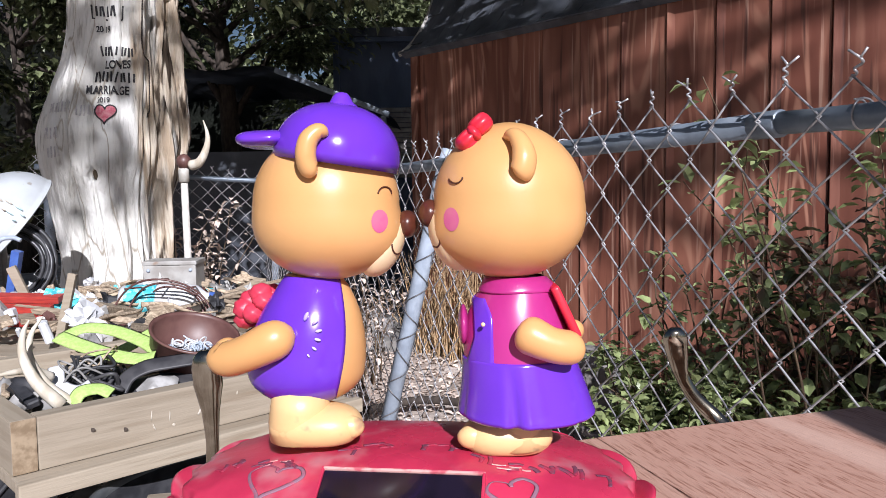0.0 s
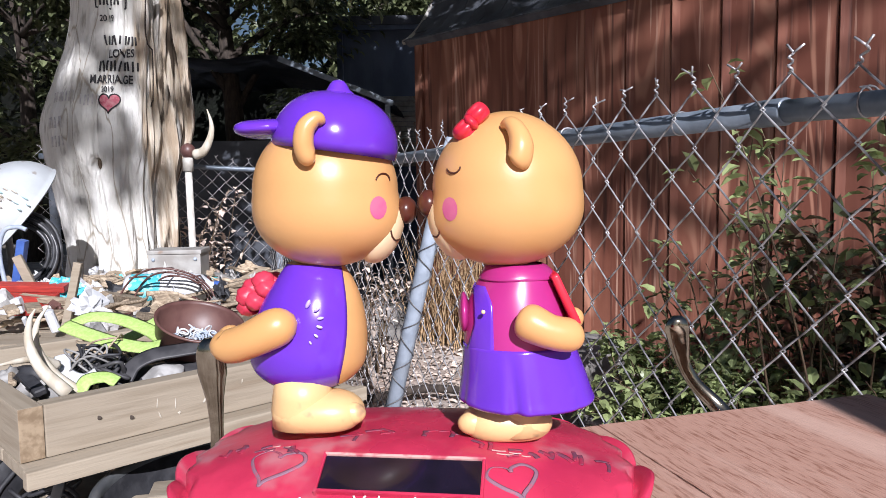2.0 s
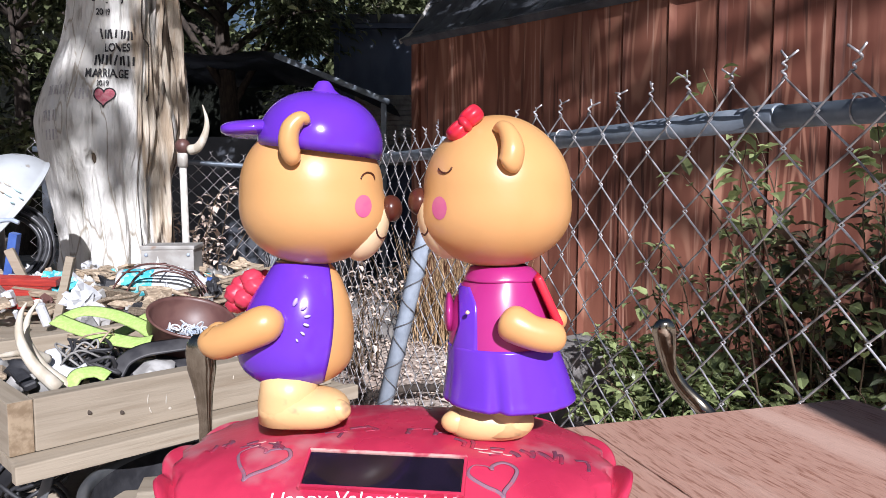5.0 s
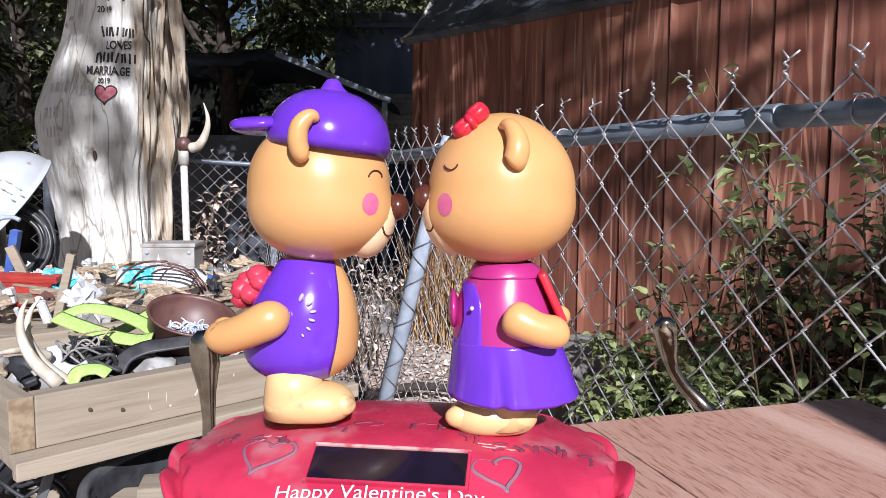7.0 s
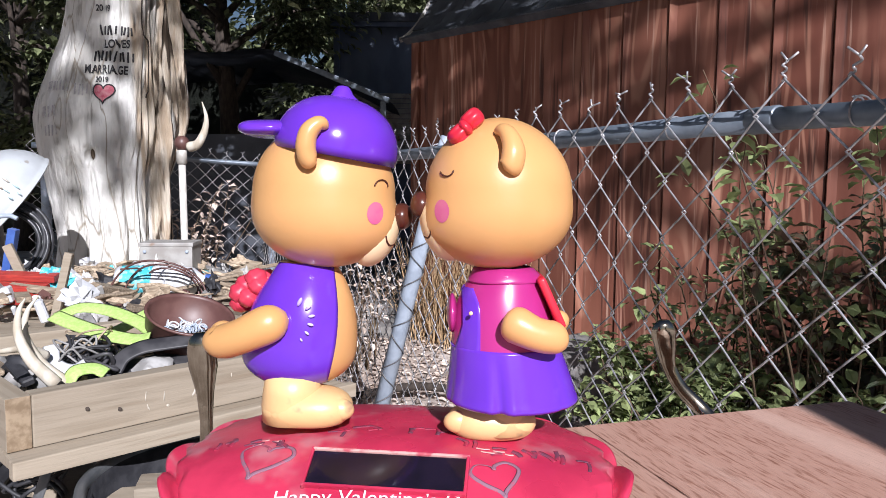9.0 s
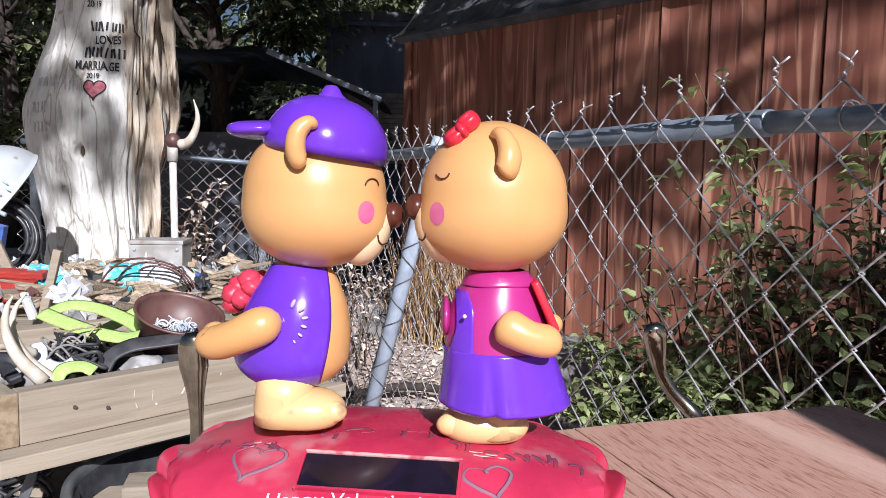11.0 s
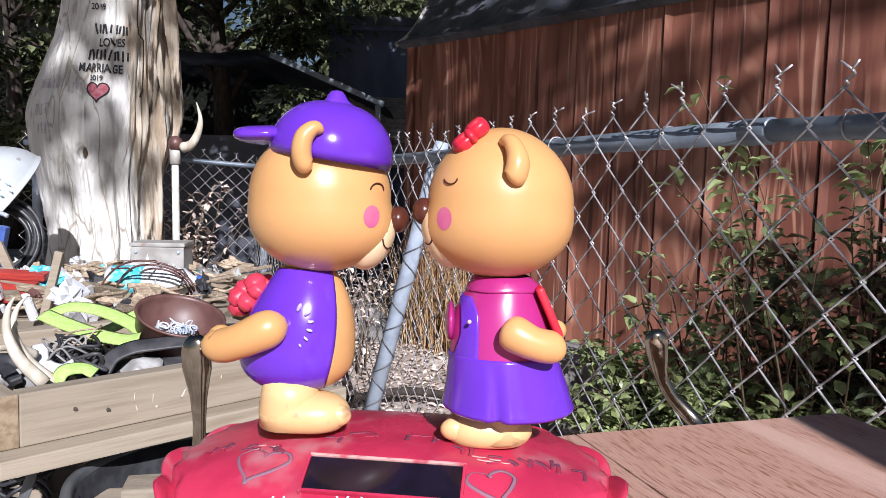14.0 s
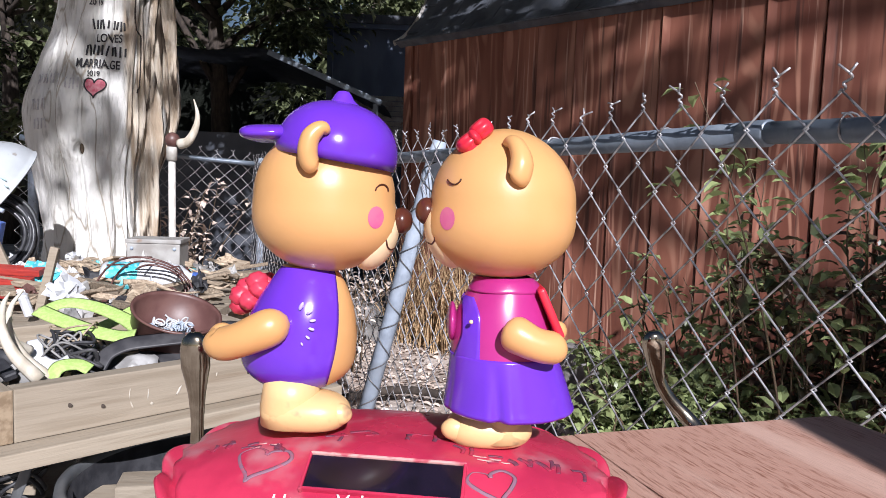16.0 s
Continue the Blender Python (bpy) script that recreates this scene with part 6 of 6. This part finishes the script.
def tyre(c, r, w, m, label):
    t = tagged(empty("tyre", Matrix.Translation(c) @ m), label, "tyre")
    bm = fresh()
    lathe(bm, [(r * 0.62, -w / 2), (r * 0.9, -w * 0.55), (r, -w * 0.35), (r * 1.01, 0), (r, w * 0.35), (r * 0.9, w * 0.55), (r * 0.62, w / 2), (r * 0.6, 0), (r * 0.62, -w / 2)], 44)
    part("tread", bm, M["black"], t)
    for k in range(2):
        bm = fresh()
        q = r * (0.72 + 0.12 * k)
        sweep(bm, [(q * math.cos(a), q * math.sin(a), w * 0.56) for a in np.linspace(0, 2 * math.pi, 40)], 0.006, 6)
        part("rib", bm, M["black"], t)
    return t




def garden_hose():
    t = tagged(empty("garden_hose", Matrix.Translation((-1.70, 2.88, 0.845)) @ pose(0, 0, 0, 78, 0, 18)), "coiled black garden hose leaning on the scrap table", "hose")
    rnd = random.Random(12)
    for k in range(8):
        bm = fresh()
        r, lift, ph = 0.172 - 0.011 * (k % 5) + rnd.uniform(-0.004, 0.004), 0.014 * (k // 5) + rnd.uniform(-0.008, 0.008), rnd.uniform(0, 6)
        sweep(bm, [(r * (1 + 0.03 * math.sin(2 * a + ph)) * math.cos(a), r * (1 + 0.03 * math.cos(3 * a + ph)) * math.sin(a), lift + 0.01 * math.sin(a + ph)) for a in np.linspace(0, 2 * math.pi, 48)], 0.0085, 8, cap=False)
        part("loop", bm, M["hose"], t)


garden_hose()
# tyre added so that its black stands for the shade there
tyre((-0.80, 1.62, 0.30), 0.33, 0.13, pose(0, 0, 0, 62, 0, 40), "black tyre added to darken the space beneath the tray")


def jug(c, r, h, mat, label, tilt=0):
    bm = fresh()
    lathe(bm, [(0.001, 0), (r, 0), (r * 1.04, h * 0.1), (r, h * 0.7), (r * 0.5, h * 0.86), (r * 0.42, h), (0.001, h)], 24)
    for v in bm.verts:
        v.co = Matrix.Translation(c) @ pose(0, 0, 0, tilt, tilt * 0.6, 0) @ v.co
    return tagged(part("bottle", bm, mat), label, "bottle")


jug((-1.72, 2.62, 0.69), 0.055, 0.22, M["white_plastic"], "white plastic bottle on the scrap table", 8)
jug((-1.80, 2.75, 0.69), 0.06, 0.26, M["blue"], "blue plastic bottle on the scrap table", -12)
jug((-1.50, 2.58, 0.69), 0.045, 0.10, M["white_plastic"], "small white tub on the scrap table", 30)
plank_thing("black_case", (0.20, 0.14, 0.12), pose(-1.76, 2.62, 0.75, 8, 4, 15), M["black"], "black plastic case on the scrap table", "case", 0.012)
plank_thing("blue_bar", (0.03, 0.03, 0.24), pose(-1.55, 2.66, 0.80, 6, 14, 0), M["blue"], "blue metal bar leaning among bottles", "bar")
bm = fresh()
sweep(bm, curve([(-1.55, 2.6, 0.69), (-1.58, 2.6, 0.86), (-1.56, 2.6, 0.95), (-1.51, 2.6, 0.965), (-1.48, 2.6, 0.955)], 14), 0.008, 8)
tagged(part("metal_hook", bm, M["galv"]), "bent grey metal hook standing in the scrap", "hook")

def tub():
    t = tagged(empty("tub", pose(-0.36, 1.25, 0)), "large black plastic tub holding wooden posts", "tub")
    bm = fresh()
    lathe(bm, [(0.001, 0.0), (0.20, 0.0), (0.232, 0.588), (0.222, 0.588), (0.19, 0.014), (0.001, 0.012)], 72)
    part("body", bm, M["black"], t)
    # lighter grey paints the light along the tub's rim
    bm = fresh()
    lathe(bm, [(0.222, 0.587), (0.236, 0.584), (0.241, 0.590), (0.239, 0.600), (0.228, 0.603), (0.222, 0.598), (0.222, 0.587)], 72)
    part("rim", bm, M["tub"], t, "rim painted grey as if sunlit")


tub()
bm = fresh()
lathe(bm, [(0.001, 0), (0.06, 0), (0.074, 0.46), (0.078, 0.46), (0.079, 0.475), (0.074, 0.478), (0.070, 0.46), (0.058, 0.01), (0.001, 0.01)], 40, (-0.775, 1.33, 0))
tagged(part("bucket", bm, M["grey_metal"]), "dull grey metal bucket beneath the work table", "bucket")
bm = fresh()
ribbon(bm, [(-0.70, 1.30, 0.628), (-0.672, 1.25, 0.60), (-0.690, 1.245, 0.54), (-0.715, 1.26, 0.46), (-0.71, 1.27, 0.36)], 0.026, 0.003, 40, (0, -1, 0.1))
tagged(part("hanging_strap", bm, M["tub"]), "grey webbing strap hanging under the table's edge", "strap")
tangle((-0.75, 1.36, 0.54), (0.08, 0.05, 0.05), 24, 0.004, M["black"], 14, "snarl of black cable hanging under the table")
for x, y, h in ((-0.488, 1.26, 0.565), (-0.555, 1.28, 0.53)):
    plank_thing("wooden_post", (0.065, 0.07, h), pose(x, y, h / 2 + 0.012, 0, 0, 12), M["lumber"], "short rough-sawn wooden post standing in the tub", "post", 0.005)
# crate added as a black filler for the shade under the table
plank_thing("plastic_crate", (0.42, 0.34, 0.36), pose(-1.02, 1.72, 0.18, 0, 0, 40), M["black"], "black crate added to darken the space beneath the work table", "crate", 0.015)
# black sheet over the ground paints the shade under the table
bm = fresh()
rows = [[bm.verts.new(jp(a, b, 0.035 + 0.03 * noise.noise((a * 5, b * 5, 2)))) for a in np.linspace(-0.5, 0.75, 26)] for b in np.linspace(-0.25, 1.0, 26)]
for r0, r1 in zip(rows, rows[1:]):
    for k in range(25):
        bm.faces.new((r0[k], r0[k + 1], r1[k + 1], r1[k]))
bmesh.ops.solidify(bm, geom=bm.faces[:], thickness=0.004)
tagged(part("plastic_sheet", bm, M["black"]), "added black sheet for the shade beneath the work table", "sheet")
# odds and ends under the tray
for i, (x, y, z, s) in enumerate(((-0.60, 1.72, 0.0, 0.16), (-0.47, 1.80, 0.0, 0.14), (-0.36, 1.66, 0.0, 0.15))):
    plank_thing("firewood_block", (s, 0.11, 0.30 + 0.05 * i), pose(x, y, z + 0.13 + 0.025 * i, 0, 4, 20 * i + 10), M["lumber"], "sawn block of firewood on the ground", "block", 0.006)
rnd = random.Random(33)
for i in range(40):
    bm = fresh()
    s = rnd.uniform(0.04, 0.14)
    x, y = rnd.uniform(-1.5, -0.62), rnd.uniform(1.25, 1.9)
    z = rnd.uniform(0.02, 0.34)
    box(bm, (s, s * rnd.uniform(0.3, 1), s * rnd.uniform(0.2, 0.8)), pose(x, y, s * 0.15, rnd.uniform(-15, 15), rnd.uniform(-15, 15), rnd.uniform(0, 180)), s * 0.06, 1)
    tagged(part("yard_scrap", bm, M[("grey_metal", "black", "scrap", "black", "black")[i % 5]], smooth=False), "dull scrap piece lying under the tray", "scrap", "scrap under the tray")


# ---------------------------------------------------------------- ground litter, stalks, slabs
def litter():
    rnd = random.Random(9)
    leaves = []
    for i in range(11000):
        x, y = rnd.uniform(-1.6, 1.6), 2.6 + 5.4 * rnd.random()
        z = 0.035 * noise.noise((x * 1.3, (y - 4) * 1.3, 0)) + 0.012 * noise.noise((x * 6, (y - 4) * 6, 3)) - 0.015
        a = rnd.uniform(0, 6.28)
        leaves.append(leaf_verts(rnd, Vector((x, y, z + rnd.uniform(0, 0.012))), rnd.uniform(0.018, 0.058), Vector((math.cos(a), math.sin(a), rnd.uniform(-0.1, 0.30)))))
    holder = tagged(empty("leaf_litter"), "pale dry leaf litter scattered over the ground", "leaf litter", kind="stuff")
    tagged(leaf_mesh("litter", leaves, M["litter"], holder), kind="stuff")


litter()


def stalks():
    rnd = random.Random(10)
    t = tagged(empty("dry_grass", pose(0.05, 5.0, 0)), "tuft of dry tan grass stalks by the shed", "grass", kind="stuff")
    bm = fresh()
    for i in range(420):
        s = rnd.uniform(-0.1, 1.1)
        p = Vector((-0.15 + 0.7 * s * 0.6 + rnd.gauss(0, 0.08), 0.35 - 0.71 * s * 0.6 + rnd.gauss(0, 0.1) - 0.1, -0.02))
        h = rnd.uniform(0.3, 0.85)
        q = p + Vector((rnd.gauss(0, 0.12), rnd.gauss(0, 0.1), h))
        sweep(bm, [p, p.lerp(q, 0.5) + Vector((0, 0, 0.05)), q], [0.004, 0.003, 0.0012], 3, cap=False)
    tagged(part("blades", bm, M["straw"], t), kind="stuff")


stalks()
for i, (x, y, sx, sy, rz) in enumerate(((-0.75, 6.3, 0.9, 0.5, 20), (-0.35, 5.4, 0.5, 0.4, -15), (0.62, 3.55, 0.42, 0.3, 30))):
    bm = fresh()
    box(bm, (sx, sy, 0.10 if i < 2 else 0.34), pose(x, y, 0.03 if i < 2 else 0.15, 2, -3, rz), 0.02)
    tagged(part("concrete_slab", bm, M["concrete"], smooth=False), "broken grey concrete slab on the ground", "slab")
bm = fresh()
sweep(bm, curve([(-0.45, 3.6, 0.03), (-0.1, 3.75, 0.05), (0.3, 3.6, 0.04), (0.6, 3.75, 0.03)], 12), 0.022, 8)
tagged(part("fallen_branch", bm, M["dark_bark"]), "dark fallen branch lying on the ground", "branch")
# small weeds at the foot of the far fence
shrub("dry_bush", (-1.55, 4.6, 0), 24, (0.45, 0.25), 1.15, 0.05, 22, M["litter"], 31, "dry pale bush caught in the far fence")
shrub("dry_bush", (-0.55, 4.3, 0), 24, (0.35, 0.35), 0.8, 0.045, 18, M["litter"], 32, "dry brush by the fence line")


# ---------------------------------------------------------------- motion of the two heads
def swing(t, beat, samples):
    """Degrees by which a head leans at a time: a steady beat in each stretch, eased from one to the next."""
    def one(k, x):
        period, amp, phase, off = beat[k]
        return off + amp * math.sin(2 * math.pi * x / period + radians(phase))

    ends = ((0, 4.2), (6.3, 9.2), (11.3, 16.0))
    for k, (a, b) in enumerate(ends):
        if a - 1e-6 <= t <= b + 1e-6:
            ts = [s for s, _ in samples if a <= s <= b]
            return one(k, t) + float(np.interp(t, ts, [v - one(k, s) for s, v in samples if a <= s <= b]))
    k = 0 if t < 7 else 1
    f = (t - ends[k][1]) / (ends[k + 1][0] - ends[k][1])
    f = f * f * (3 - 2 * f)
    return (1 - f) * one(k, t) + f * one(k + 1, t)


HALVES = [0.0, 0.5, 1.0, 1.5, 2.0, 2.5, 3.0, 3.5, 4.0, 6.5, 7.0, 7.5, 8.0, 8.5, 9.0, 11.5, 12.0, 12.5, 13.0, 13.5, 14.0, 14.5, 15.0, 15.5, 16.0]
BOY = list(zip(HALVES, [0.5, 3.4, -1.8, -4.6, -0.5, 3.5, -0.6, -4.5, 0.5, 2.8, -1.0, -2.8, -2.9, 0.7, 1.6, 3.1, 0.6, -1.0, 0.4, 0.7, -0.5, 0.4, 1.2, 0.5, 0.2]))
GIRL = list(zip(HALVES, [-0.5, 0.9, 2.0, -2.4, -1.6, 0.4, 1.3, -1.8, -1.0, -0.3, 0.9, 0.1, -2.4, -1.5, -0.7, 2.0, 0.8, 0.5, 0.5, 1.7, 0.5, 0.7, 1.0, -1.9, 0.7]))
BOY_BEAT = ((0.6645, 4.07, 166.6, -0.53), (0.6225, 2.84, -84.4, -0.69), (0.7085, 1.15, 21.9, 0.57))
GIRL_BEAT = ((0.665, 1.85, -140.7, -0.17), (0.6225, 1.56, 2.6, -0.70), (0.7375, 0.99, -78.2, 0.61))


def motions():
    times = [i / 10 for i in range(161)]
    # the heads were traced from the view, leaning as they do at seven seconds
    walk(boy_head, [(t, Matrix.Translation(boy_pivot) @ pose(0, 0, 0, 0, swing(t, BOY_BEAT, BOY) + 1.0, 0)) for t in times])
    walk(girl_head, [(t, Matrix.Translation(girl_pivot) @ pose(0, 0, 0, 0, swing(t, GIRL_BEAT, GIRL) - 0.9, 0)) for t in times])


motions()
